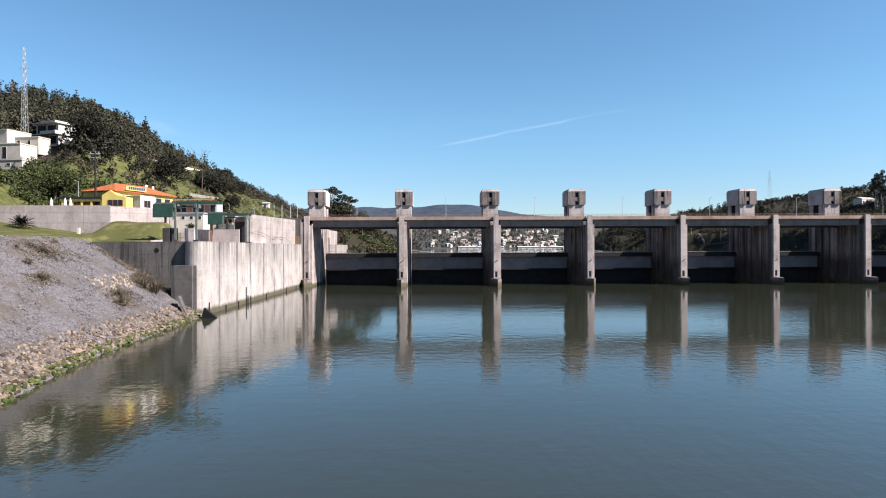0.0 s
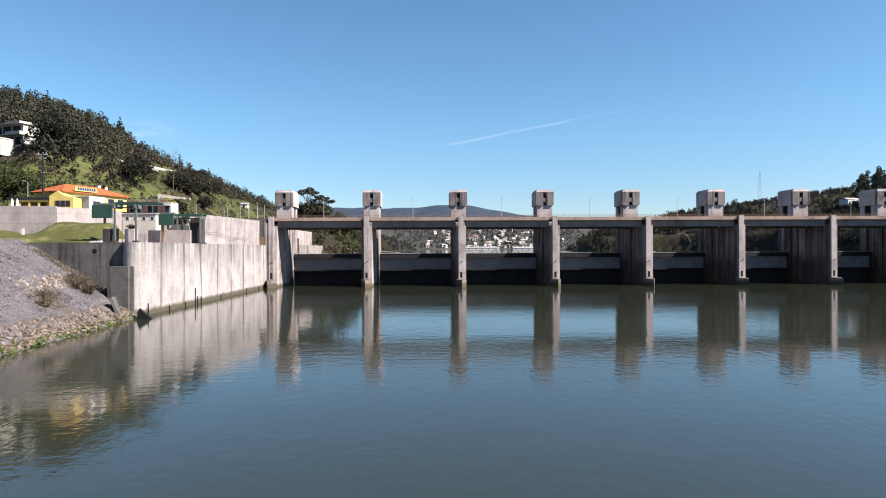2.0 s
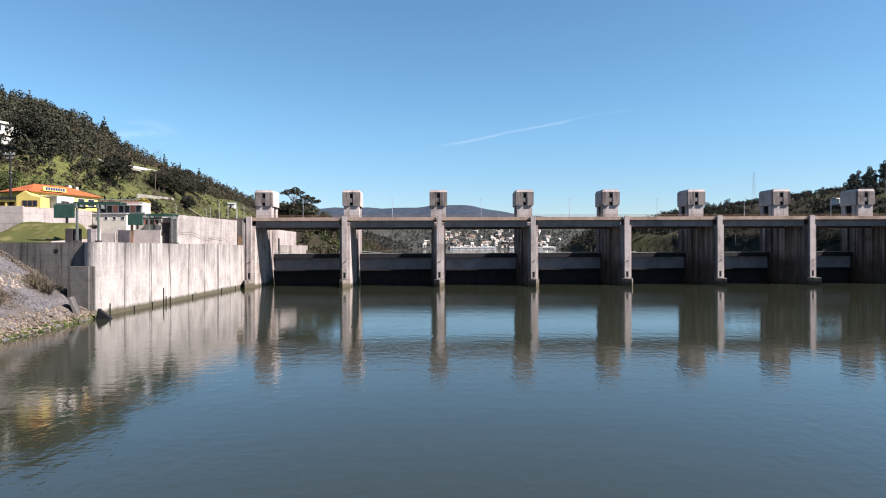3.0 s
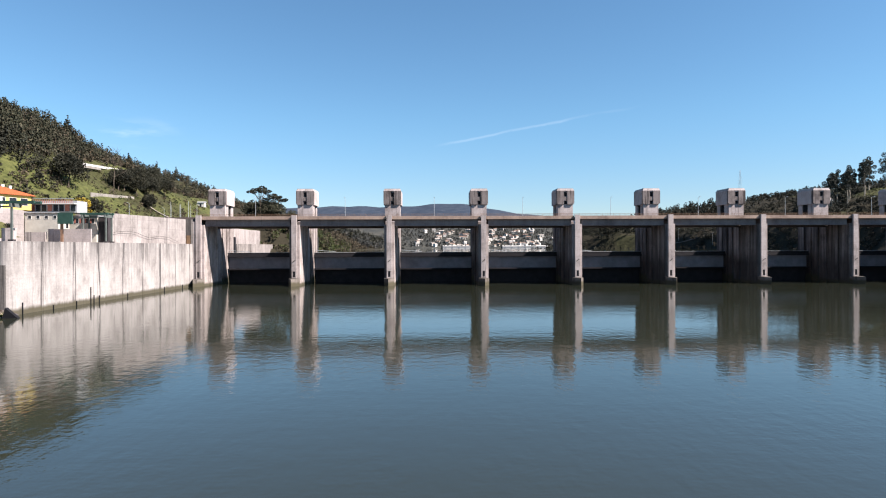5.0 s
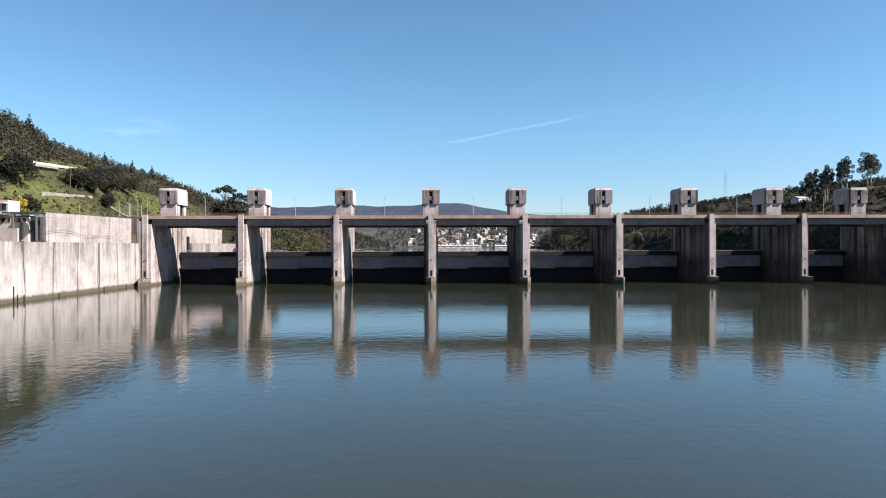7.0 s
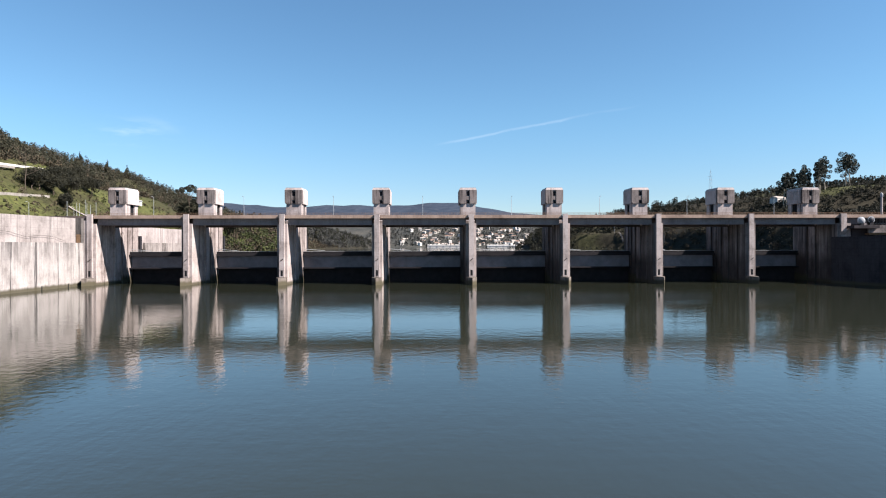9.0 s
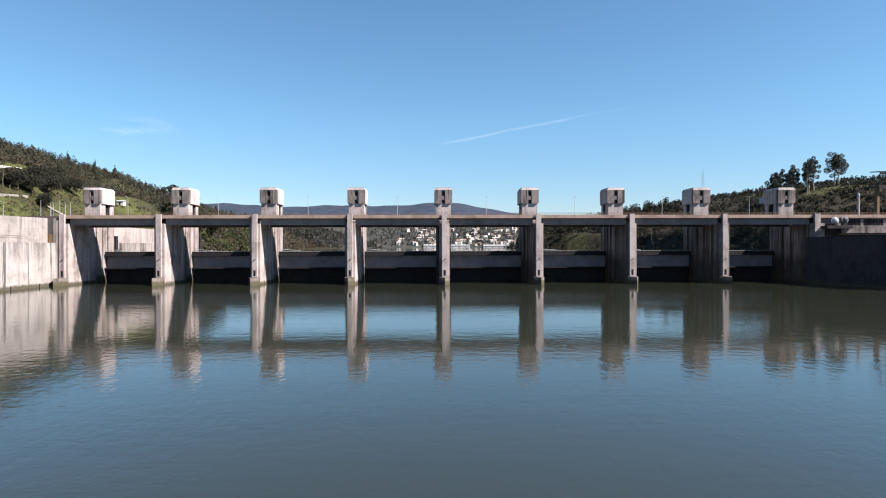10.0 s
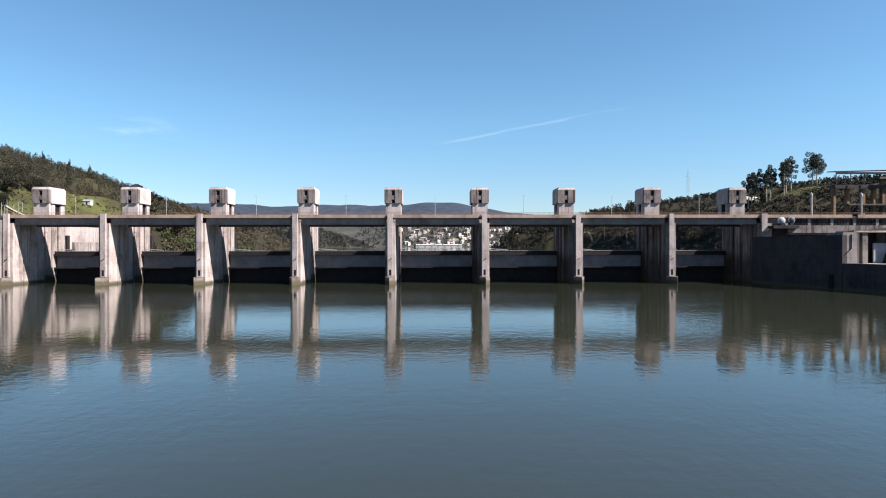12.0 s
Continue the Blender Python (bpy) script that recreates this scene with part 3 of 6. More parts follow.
def ground_material():
    m, b = shader("hillside ground")
    n1 = noise_of(m, 0.035, (1, 1, 1), 6, 0.6)
    n2 = noise_of(m, 0.5, (1, 1, 1), 6, 0.7)
    grass = mixed(m, ramp(m, n2, (0.32, grey(0.0)), (0.66, grey(1.0))), (0.028, 0.034, 0.011), (0.088, 0.09, 0.03))
    earth = mixed(m, n2, (0.01, 0.0095, 0.006), (0.034, 0.028, 0.018))
    xyz = m.node_tree.nodes.new("ShaderNodeSeparateXYZ")
    link(m, where(m), xyz.inputs[0])

    def between(slot, a, c):
        r = node(m, "ShaderNodeMapRange")
        r.inputs[1].default_value, r.inputs[2].default_value = a, c
        link(m, xyz.outputs[slot], r.inputs[0])
        return r.outputs[0]

    # grass on the open slope beside the dam, brush and bare earth elsewhere
    meadow = mixed(m, 1.0, between(1, 440, 380), between(0, -122, -113), "MULTIPLY")
    meadow = mixed(m, 1.0, meadow, between(0, -54, -62), "MULTIPLY")
    green = mixed(m, 1.0, ramp(m, n1, (0.46, grey(1)), (0.62, grey(0.3))), meadow, "MULTIPLY")
    green = mixed(m, 1.0, green, ramp(m, noise_of(m, 0.012, (1, 1, 1), 3), (0.57, grey(0.0)), (0.66, grey(0.3))), "SCREEN")
    glade = mixed(m, 1.0, mixed(m, 1.0, between(0, 380, 392), between(0, 440, 428), "MULTIPLY"), mixed(m, 1.0, between(1, 476, 488), between(1, 530, 515), "MULTIPLY"), "MULTIPLY")
    green = mixed(m, 1.0, green, mixed(m, 1.0, glade, ramp(m, n2, (0.35, grey(0.25)), (0.6, grey(0.8))), "MULTIPLY"), "SCREEN")
    base = mixed(m, green, earth, grass)
    # far hills carry woods too far off to tell trees apart, haze mixed into their tones
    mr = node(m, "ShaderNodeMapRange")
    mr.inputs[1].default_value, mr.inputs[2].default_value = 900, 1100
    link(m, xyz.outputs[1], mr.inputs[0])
    hazed_wood = ramp(m, noise_of(m, 0.02, (1, 1, 1), 8, 0.7), (0.35, (0.016, 0.023, 0.037)), (0.55, (0.029, 0.038, 0.055)), (0.7, (0.052, 0.058, 0.072)))
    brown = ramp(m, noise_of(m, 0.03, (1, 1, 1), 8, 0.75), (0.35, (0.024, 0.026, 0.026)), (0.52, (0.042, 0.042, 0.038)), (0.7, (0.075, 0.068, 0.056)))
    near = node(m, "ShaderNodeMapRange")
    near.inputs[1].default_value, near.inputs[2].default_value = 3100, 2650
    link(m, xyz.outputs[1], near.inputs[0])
    base = mixed(m, mr.outputs[0], base, mixed(m, near.outputs[0], hazed_wood, brown))
    link(m, base, b.inputs["Base Color"])
    b.inputs["Roughness"].default_value = 0.95
    bumped(m, b, n2, 0.8, 0.6)
    return m


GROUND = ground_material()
gx = grid_axis((-1600, -400, 60), (-400, -160, 12), (-160, -30, 2.5), (-30, 160, 10), (160, 480, 6), (480, 1000, 30), (1000, 2400, 100))
gy = grid_axis((-400, 40, 20), (40, 320, 2.5), (320, 620, 7), (620, 1000, 15), (1000, 1460, 60), (1460, 1800, 12), (1800, 4900, 60))
GX, GY = np.meshgrid(gx, gy)
GZ = ground_z(GX, GY)
nx, ny = len(gx), len(gy)
idx = np.arange(nx * ny).reshape(ny, nx)
quads = np.stack([idx[:-1, :-1], idx[:-1, 1:], idx[1:, 1:], idx[1:, :-1]], -1).reshape(-1, 4)
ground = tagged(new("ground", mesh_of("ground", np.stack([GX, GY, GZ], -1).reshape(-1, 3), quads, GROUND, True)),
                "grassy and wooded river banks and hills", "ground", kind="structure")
sheet("lake_water", -1500, 2400, 246.2, 4900, 11.3, WATER, "calm reservoir behind the dam", "water")


# ---- plants ----
def leaf_material(name, *tones):
    m, b = shader(name)
    tones = [tuple(0.78 * c for c in t) for t in tones]
    g = m.node_tree.nodes.new("ShaderNodeNewGeometry")
    stops = [(0.15 + 0.7 * i / max(len(tones) - 1, 1), t) for i, t in enumerate(tones)]
    c = ramp(m, g.outputs["Random Per Island"], *stops)
    patch = noise_of(m, 0.09, (1, 1, 1), 3)
    c = mixed(m, 1.0, c, ramp(m, patch, (0.32, grey(0.5)), (0.68, grey(1.3))), "MULTIPLY")
    link(m, c, b.inputs["Base Color"])
    b.inputs["Roughness"].default_value = 0.75
    b.inputs["Specular IOR Level"].default_value = 0.2
    return m


LEAF_DARK = leaf_material("dark evergreen leaves", (0.014, 0.0155, 0.01), (0.026, 0.0265, 0.0165), (0.043, 0.04, 0.024))
LEAF_PINE = leaf_material("pine needles", (0.022, 0.026, 0.015), (0.043, 0.044, 0.025), (0.075, 0.066, 0.042))
LEAF_BRUSH = leaf_material("winter brush", (0.032, 0.027, 0.017), (0.07, 0.055, 0.034), (0.115, 0.087, 0.058))
LEAF_EUC = leaf_material("grey-green eucalyptus leaves", (0.03, 0.037, 0.03), (0.05, 0.056, 0.043), (0.078, 0.08, 0.062))
# Lighter and greyer than the near trees: distance haze in the leaf colour.
LEAF_FAR = leaf_material("grey winter woodland", (0.036, 0.039, 0.037), (0.066, 0.066, 0.06), (0.1, 0.094, 0.083))
LEAF_GREEN = leaf_material("fresh green leaves", (0.021, 0.03, 0.009), (0.046, 0.058, 0.017), (0.082, 0.092, 0.028))
LEAF_DRY = leaf_material("dry grass and stems", (0.075, 0.062, 0.034), (0.15, 0.122, 0.07), (0.24, 0.195, 0.12))
LEAF_GOLD = leaf_material("yellow mimosa blossom", (0.12, 0.09, 0.01), (0.28, 0.19, 0.014), (0.38, 0.27, 0.03))
LEAF_WEED = leaf_material("dead brown weeds", (0.085, 0.066, 0.05), (0.14, 0.11, 0.084), (0.2, 0.16, 0.125))
TWIG = leaf_material("bare twigs", (0.09, 0.07, 0.055), (0.15, 0.12, 0.095))
BARK = plain("bark", (0.11, 0.085, 0.065), 0.9, 0.0, 0.5, 3.0)
PALE_BARK = plain("pale bark", (0.3, 0.26, 0.21), 0.85, 0.0, 0.4, 2.0)


def leaf_cards(rng, centres, radii, per, size, squash=0.8, shell=0.5):
    """Small bent leaf clumps scattered through lumps of a crown: vertices and triangles."""
    V, F = [], []
    for c, r in zip(centres, radii):
        n = max(6, int(per * r * r))
        d = rng.normal(size=(n, 3))
        d /= np.linalg.norm(d, axis=1)[:, None]
        rad = r * (shell + (1 - shell) * rng.random(n)) ** 0.6
        p = np.asarray(c) + d * rad[:, None] * np.array((1, 1, squash))
        a = rng.normal(size=(n, 3)) + d * 0.6
        a /= np.linalg.norm(a, axis=1)[:, None]
        t = np.cross(a, rng.normal(size=(n, 3)))
        t /= np.linalg.norm(t, axis=1)[:, None] + 1e-9
        bq = np.cross(a, t)
        s = (size * (0.6 + 0.8 * rng.random(n)))[:, None]
        lift = a * s * 0.35
        quad = np.stack([p - t * s, p - bq * s * 0.7 + lift, p + t * s, p + bq * s * 0.7 + lift], 1).reshape(-1, 3)
        base = sum(len(v) for v in V)
        i = base + np.arange(n) * 4
        V.append(quad)
        F.append(np.concatenate([np.stack([i, i + 1, i + 2], 1), np.stack([i, i + 2, i + 3], 1)]))
    return np.concatenate(V), np.concatenate(F)


def limbs(bm, rng, base, top, r, count, spread, sides=6):
    """A tapered, slightly crooked trunk with limbs; gives back the limb ends."""
    base, top = Vector(base), Vector(top)
    steps = 4
    pts = [base.lerp(top, k / steps) + Vector((*(rng.normal(size=2) * spread * 0.05 * (0 < k < steps)), 0)) for k in range(steps + 1)]
    for k in range(steps):
        rod(bm, pts[k], pts[k + 1], r * (1 - 0.2 * k), r * (1 - 0.2 * (k + 1)), sides)
    ends = []
    for j in range(count):
        k = 0.35 + 0.6 * (j + 0.5) / count
        p = base.lerp(top, k)
        a = j * 2.4 + rng.random()
        e = p + Vector((math.cos(a), math.sin(a), 0.55)) * spread * (0.5 + 0.5 * rng.random()) * (1.15 - 0.6 * k)
        rod(bm, p, e, r * 0.35, r * 0.12, 5)
        ends.append(e)
    return ends


def make_tree(name, seed, height, width, leaf, bark, label, style="round", clump=0.5, density=14.0):
    rng = np.random.default_rng(seed)
    t = thing(name, 0, 0, 0, label, "tree")
    bm = bmesh.new()
    if style == "round":
        ends = limbs(bm, rng, (0, 0, -0.6), (0, 0, height * 0.75), height * 0.028, 7, width * 0.42)
        cs = [tuple(e) for e in ends] + [(*(rng.normal(size=2) * width * 0.16), height * (0.55 + 0.33 * rng.random())) for _ in range(7)]
        rs = [width * (0.17 + 0.1 * rng.random()) for _ in cs]
        sq = 0.8
    elif style == "tall":
        # eucalyptus: bare pale stem, ragged lumps high up
        ends = limbs(bm, rng, (0, 0, -0.6), (0, 0, height * 0.9), height * 0.018, 10, width * 0.5)
        cs = [tuple(e) for e in ends if e.z > height * 0.34] + [(*(rng.normal(size=2) * width * 0.13), height * (0.6 + 0.36 * rng.random())) for _ in range(6)]
        rs = [width * (0.1 + 0.1 * rng.random()) for _ in cs]
        sq = 1.0
    elif style == "umbrella":
        # stone pine: a bare stem forking into long limbs, each with its own flat pad of needles
        limbs(bm, rng, (0, 0, -0.6), (0, 0, height * 0.8), height * 0.016, 0, width * 0.3)
        cs, rs = [], []
        for j in range(13):
            a, far = j * 2.4, width * 0.46 * math.sqrt((j + 0.4) / 13)
            c = (math.cos(a) * far, math.sin(a) * far, height * (0.95 - 0.13 * (far / (width * 0.46)) ** 2 + 0.02 * rng.normal()))
            rod(bm, (0, 0, height * (0.5 + 0.02 * j)), c, height * 0.006, height * 0.003, 5)
            cs.append(c)
            rs.append(width * (0.085 + 0.05 * rng.random()))
        sq = 0.6
    else:
        # conifer: whorls that narrow upwards
        limbs(bm, rng, (0, 0, -0.6), (0, 0, height * 0.97), height * 0.016, 0, 0.1)
        cs, rs = [], []
        for k in np.linspace(0.18, 0.98, 9):
            w = width * 0.5 * (1.05 - k)
            for j in range(4 if k < 0.8 else 1):
                a = rng.random() * 6.28
                cs.append((math.cos(a) * w * 0.6, math.sin(a) * w * 0.6, height * k))
                rs.append(max(w * 0.55, width * 0.05))
        sq = 0.7
    part("trunk", bm, bark, t)
    v, f = leaf_cards(rng, cs, rs, density, clump, sq)
    crown = new("crown", mesh_of("crown", v, f, leaf))
    crown.parent = t
    return t


def put(t, first, x, y, turn=0.0, z=None):
    m = pose(x, y, (float(ground_z(x, y)) - 0.2) if z is None else z, 0, 0, turn)
    if first:
        t.matrix_world = m
        return t
    return copy_thing(t, m)


def woods(name, seed, spots, leaf, label, height=(6, 12), clump=0.8, density=4.0, style="mixed", cat="woodland"):
    """Many trees that nobody could count, joined: trunks left out where crowns reach the ground."""
    rng = np.random.default_rng(seed)
    V, F, n = [], [], 0
    for x, y in spots:
        h = rng.uniform(*height)
        w = h * rng.uniform(0.35, 0.6)
        z = float(ground_z(x, y)) - 0.4
        if style == "bush":
            w = h * rng.uniform(0.9, 1.6)
            cs = [(x + rng.normal() * w * 0.2, y + rng.normal() * w * 0.2, z + h * k) for k in (0.35, 0.5, 0.65)]
            rs = [w * 0.36, w * 0.32, w * 0.24]
        elif style == "conifer" or (style == "mixed" and rng.random() < 0.5):
            cs = [(x + rng.normal() * 0.2, y + rng.normal() * 0.2, z + h * k) for k in (0.22, 0.4, 0.58, 0.76, 0.92)]
            rs = [w * 0.46, w * 0.42, w * 0.34, w * 0.24, w * 0.12]
        else:
            cs = [(x + rng.normal() * w * 0.18, y + rng.normal() * w * 0.18, z + h * k) for k in (0.35, 0.55, 0.7, 0.85)]
            rs = [w * 0.34, w * 0.4, w * 0.36, w * 0.24]
        v, f = leaf_cards(rng, cs, rs, density, clump, 1.0, 0.55)
        V.append(v)
        F.append(f + n)
        n += len(v)
    ob = new(name, mesh_of(name, np.concatenate(V), np.concatenate(F), leaf))
    return tagged(ob, label, cat, kind="stuff")


def scatter(seed, n, x0, x1, y0, y1, keep=lambda x, y: True):
    rng = np.random.default_rng(seed)
    out = []
    while len(out) < n:
        x, y = rng.uniform(x0, x1), rng.uniform(y0, y1)
        if keep(x, y):
            out.append((x, y))
    return out


# the wooded hill over the road
woods("hill_woods", 11, scatter(1, 2300, -330, -112, 205, 640, lambda x, y: not (-150 < x and y < 236)), LEAF_PINE,
      "dense pine and eucalyptus woodland on the hill", (4.5, 9.5), 0.38, 13)
woods("upper_woods", 25, scatter(31, 1100, -330, -143, 140, 240, lambda x, y: x < -152 or y > 233), LEAF_PINE, "pine woodland above the villas", (5, 11), 0.4, 11)
woods("villa_back_trees", 26, scatter(32, 160, -150, -112, 234, 252), LEAF_PINE, "trees behind the villas", (4, 9), 0.5, 9)
woods("brown_woods", 22, scatter(21, 1200, -300, -112, 225, 640, lambda x, y: not (-150 < x and y < 236)), LEAF_BRUSH,
      "brown leafless trees among the woodland", (4, 8), 0.36, 12)
woods("hill_brush", 12, scatter(2, 300, -122, -112.5, 225, 640), LEAF_BRUSH, "bare brown winter brush above the road", (2, 4.5), 0.45, 9, "bush", "brush")
woods("garden_trees", 13, scatter(3, 190, -126, -88, 158, 198), LEAF_GREEN, "garden trees and hedges below the villas", (2.5, 5), 0.28, 24, "bush")
woods("villa_trees", 23, scatter(23, 40, -124, -110, 206, 232), LEAF_DARK, "dark evergreen trees beside the villas", (5, 9), 0.5, 12, "round")
woods("slope_bushes", 14, scatter(4, 230, -112, -62, 226, 440), LEAF_GREEN, "scattered bushes on the grassy slope", (0.7, 2.4), 0.3, 18, "bush", "bushes")
woods("slope_brush", 28, scatter(34, 230, -112, -64, 236, 460), LEAF_BRUSH, "brown scrub on the slope", (0.8, 2.6), 0.32, 16, "bush", "brush")
woods("slope_scrub", 53, scatter(54, 420, -113, -66, 232, 350), LEAF_BRUSH, "low brown scrub dotting the grassy slope", (0.5, 1.6), 0.22, 22, "bush", "brush")
woods("slope_tufts", 54, scatter(55, 500, -113, -66, 232, 350), LEAF_GREEN, "rough tufts of grass on the slope", (0.4, 1.1), 0.2, 24, "bush", "grass")
woods("terrace_trees", 29, scatter(35, 34, -112, -84, 184, 222), LEAF_DARK, "dark trees above the terrace", (4, 7.5), 0.45, 12, "round")
woods("villa_hedges", 30, scatter(36, 260, -165, -117, 168, 196), LEAF_GREEN, "hedges and scrub round the villas", (1.0, 2.8), 0.35, 16, "bush", "hedges")
woods("shore_brush", 15, scatter(5, 900, -100, -22, 300, 640, lambda x, y: x > -62 or y > 430), LEAF_BRUSH, "brown and green brush along the reservoir shore", (1.8, 4.2), 0.5, 8, "bush", "brush")
woods("shore_green", 24, scatter(25, 260, -60, -22, 300, 440), LEAF_GREEN, "green bushes along the reservoir shore", (2, 4.5), 0.45, 9, "bush", "bushes")
woods("shore_trees", 16, scatter(6, 90, -95, -40, 420, 640), LEAF_DARK, "trees along the reservoir shore", (4, 7), 0.6, 8, "mixed")
woods("headland_trees", 17, scatter(7, 2400, -170, -20, 600, 1430), LEAF_FAR, "leafless trees on a far headland", (4, 8), 0.8, 3, "round")
woods("far_pines", 18, scatter(8, 500, -170, -20, 600, 1430), LEAF_DARK, "dark trees on a far headland", (6, 12), 0.8, 4, "mixed")
woods("right_conifers", 19, scatter(9, 420, 175, 330, 600, 770), LEAF_DARK, "dark conifers on the reservoir shore", (7, 14), 0.6, 8, "mixed")
woods("far_ridge_woods", 27, scatter(33, 900, 270, 560, 600, 860), LEAF_DARK, "dense trees on the far ridge", (5, 8), 0.6, 8.0, "round")
woods("far_bank_woods", 20, scatter(10, 1700, 190, 640, 520, 1000), LEAF_DARK, "woodland on the far bank", (4, 7.5), 0.55, 8, "mixed")
woods("hillfoot_brush", 32, scatter(38, 700, 330, 470, 390, 492, lambda x, y: not (388 < x < 432 and y > 482)), LEAF_DARK, "dark scrub below the unfinished building", (1.5, 4), 0.55, 6, "bush", "brush")
woods("grass_tufts", 31, scatter(37, 300, 388, 432, 480, 514), LEAF_GREEN, "bright grassy patch on the hill", (0.4, 0.9), 0.3, 14, "bush", "grass")
woods("dark_slope_brush", 21, scatter(11, 2400, 252, 500, 290, 600, lambda x, y: not (386 < x < 434 and 480 < y < 516)), LEAF_DARK, "dark brush on the shaded bank slope", (2, 6), 0.42, 9, "bush", "brush")
woods("bank_scrub", 33, scatter(39, 900, 262, 430, 288, 410), LEAF_DARK, "dark scrub behind the right abutment", (1.5, 4.5), 0.5, 7, "bush", "brush")
woods("slope_shadow_brush", 34, scatter(40, 500, 246, 275, 292, 520), LEAF_BRUSH, "brown brush at the foot of the far slope", (1.5, 4), 0.4, 9, "bush", "brush")
woods("villa_hill_trees", 35, scatter(41, 150, -180, -138, 234, 248), LEAF_PINE, "trees on the steep slope above the villas", (5, 9), 0.38, 12)
woods("frame_scrub", 36, scatter(42, 300, 258, 318, 268, 292), LEAF_DARK, "dark scrub round the unfinished building", (3, 8), 0.42, 9, "bush", "brush")
woods("tall_villa_pines", 37, scatter(43, 40, -160, -139, 234, 240), LEAF_PINE, "tall pines standing behind the villas", (6, 10), 0.4, 11)
woods("hillside_bushes", 38, scatter(44, 130, -126, -94, 196, 232), LEAF_BRUSH, "brown and green bushes below the hill road", (1.2, 3.2), 0.34, 14, "bush", "bushes")
woods("hillside_shrubs", 39, scatter(45, 40, -122, -90, 200, 236), LEAF_DARK, "dark shrubs below the hill road", (1.5, 4), 0.34, 14, "bush", "bushes")
woods("villa_slope_woods", 49, scatter(49, 420, -190, -140, 232, 300), LEAF_PINE, "pine woodland rising behind the villas", (5, 8.5), 0.38, 12)
woods("road_edge_trees", 46, scatter(47, 210, -152, -113, 255, 350), LEAF_PINE, "young pines on the slope above the hill road", (3.5, 7.5), 0.38, 12)
woods("road_edge_brush", 48, scatter(48, 120, -130, -112.5, 250, 345), LEAF_BRUSH, "dry brown brush above the hill road", (1.5, 3.5), 0.34, 13, "bush", "brush")


# ---- left bank: quay, lock and terrace ----
LOCK_CONCRETE = concrete("lock wall concrete", (0.3, 0.265, 0.252), (0.15, 0.13, 0.122), 0.7, 0.0, 0.4, 0.8)
STREAKED_CONCRETE = concrete("heavily streaked concrete", (0.27, 0.235, 0.22), (0.1, 0.085, 0.078), 1.0, 1.5, 0.2, 0.2)
STAINED = concrete('stained concrete', (0.11, 0.1, 0.095), (0.05, 0.046, 0.045), 1.0, 0.8, 0.25)

def structure(name, bm, material, label, category):
    return tagged(part(name, bm, material), label, category, kind="structure")


def panels(parent, x0, y0, x1, y1, z0, z1, thick, step, material, gap=0.05, name="wall_panel"):
    """Concrete bays side by side along a line in plan, with open joints; the wall lies to the left of the line."""
    a, b = Vector((x0, y0, 0)), Vector((x1, y1, 0))
    length = (b - a).length
    n = max(1, round(length / step))
    w = length / n
    turn = math.degrees(math.atan2(y1 - y0, x1 - x0))
    first = part(name, bevelled(boxes((gap / 2, w - gap / 2, 0, thick, z0, z1)), 0.04), material, parent)
    for k in range(n):
        o = first if k == 0 else first.copy()
        if k:
            scene.collection.objects.link(o)
        p = a.lerp(b, k / n)
        o.matrix_basis = pose(p.x, p.y, 0.012 * math.sin(k * 2.7), 0, 0, turn)


quay = tagged(new("quay_wall"), "pale streaked concrete quay wall with a dark tide line", "wall", kind="structure")
structure("quay_core", boxes((-49.3, -47.3, 126.5, 216.5, -3, 14.4)), DARK_CONCRETE, "concrete core of the quay", "quay")
panels(quay, -46.3, 126.4, -45.9, 216.6, -3, 14.7, 1.0, 7.55, QUAY_CONCRETE, 0.035)
structure("quay_pavement", boxes((-64, -47.4, 126.4, 217, 12.6, 14.69)), WALL_CONCRETE, "concrete quay pavement", "pavement")
end = bmesh.new()
arc = [(-48.5 + 2.2 * math.cos(a), 126.39 - 2.2 * math.sin(a)) for a in np.linspace(0, math.pi, 17)]
prism(end, arc[::-1], -3, 14.7)
bmesh.ops.recalc_face_normals(end, faces=end.faces)
structure("quay_end", end, QUAY_CONCRETE, "rounded concrete end of the quay wall", "wall")
structure("back_wall", boxes((-74, -50.72, 125.8, 126.38, -2, 14.72)), STAINED, "streaked concrete wall set back from the quay end", "wall")
structure("quay_step", bevelled(boxes((-51.6, -47.6, 121.6, 124.15, -3, 9.95)), 0.08), STAINED, "square grey concrete block at the foot of the quay end", "block")
b = bmesh.new()
rod(b, (-56.2, 125.77, 12.95), (-56.2, 126.0, 12.95), 0.48, sides=18)
tagged(part("drain_outlet", b, BLACK_GAP), "round dark drain pipe in the back wall", "pipe")
slab = bmesh.new()
prof(slab, ((-0.5, -1.0), (0.5, -1.0), (0.5, 0.15), (-0.5, 0.15)), -1.6, 2.2)
for v in slab.verts:
    if v.co.z > 0:
        v.co.z = 2.5 if v.co.x < 0 else 0.1
        v.co.x = -0.7 if v.co.x < 0 else 2.2
    v.co = v.co * 0.8 + Vector((-43.9, 119.6, 0))
tagged(part("fallen_slab", slab, BLACK_GAP), "dark broken concrete slab standing in the shallow water", "slab")
lean = boxes((-0.25, 0.25, -1.2, 1.2, 0, 5.0))
ob = tagged(part("leaning_slab", bevelled(lean, 0.05), STAINED), "grey concrete slab leaning at the quay foot", "slab")
ob.matrix_world = pose(-46.7, 117.6, -0.3, 0, -21, 12)

fender = boxes((-0.08, 0.08, -0.08, 0.08, -2.0, 2.6))
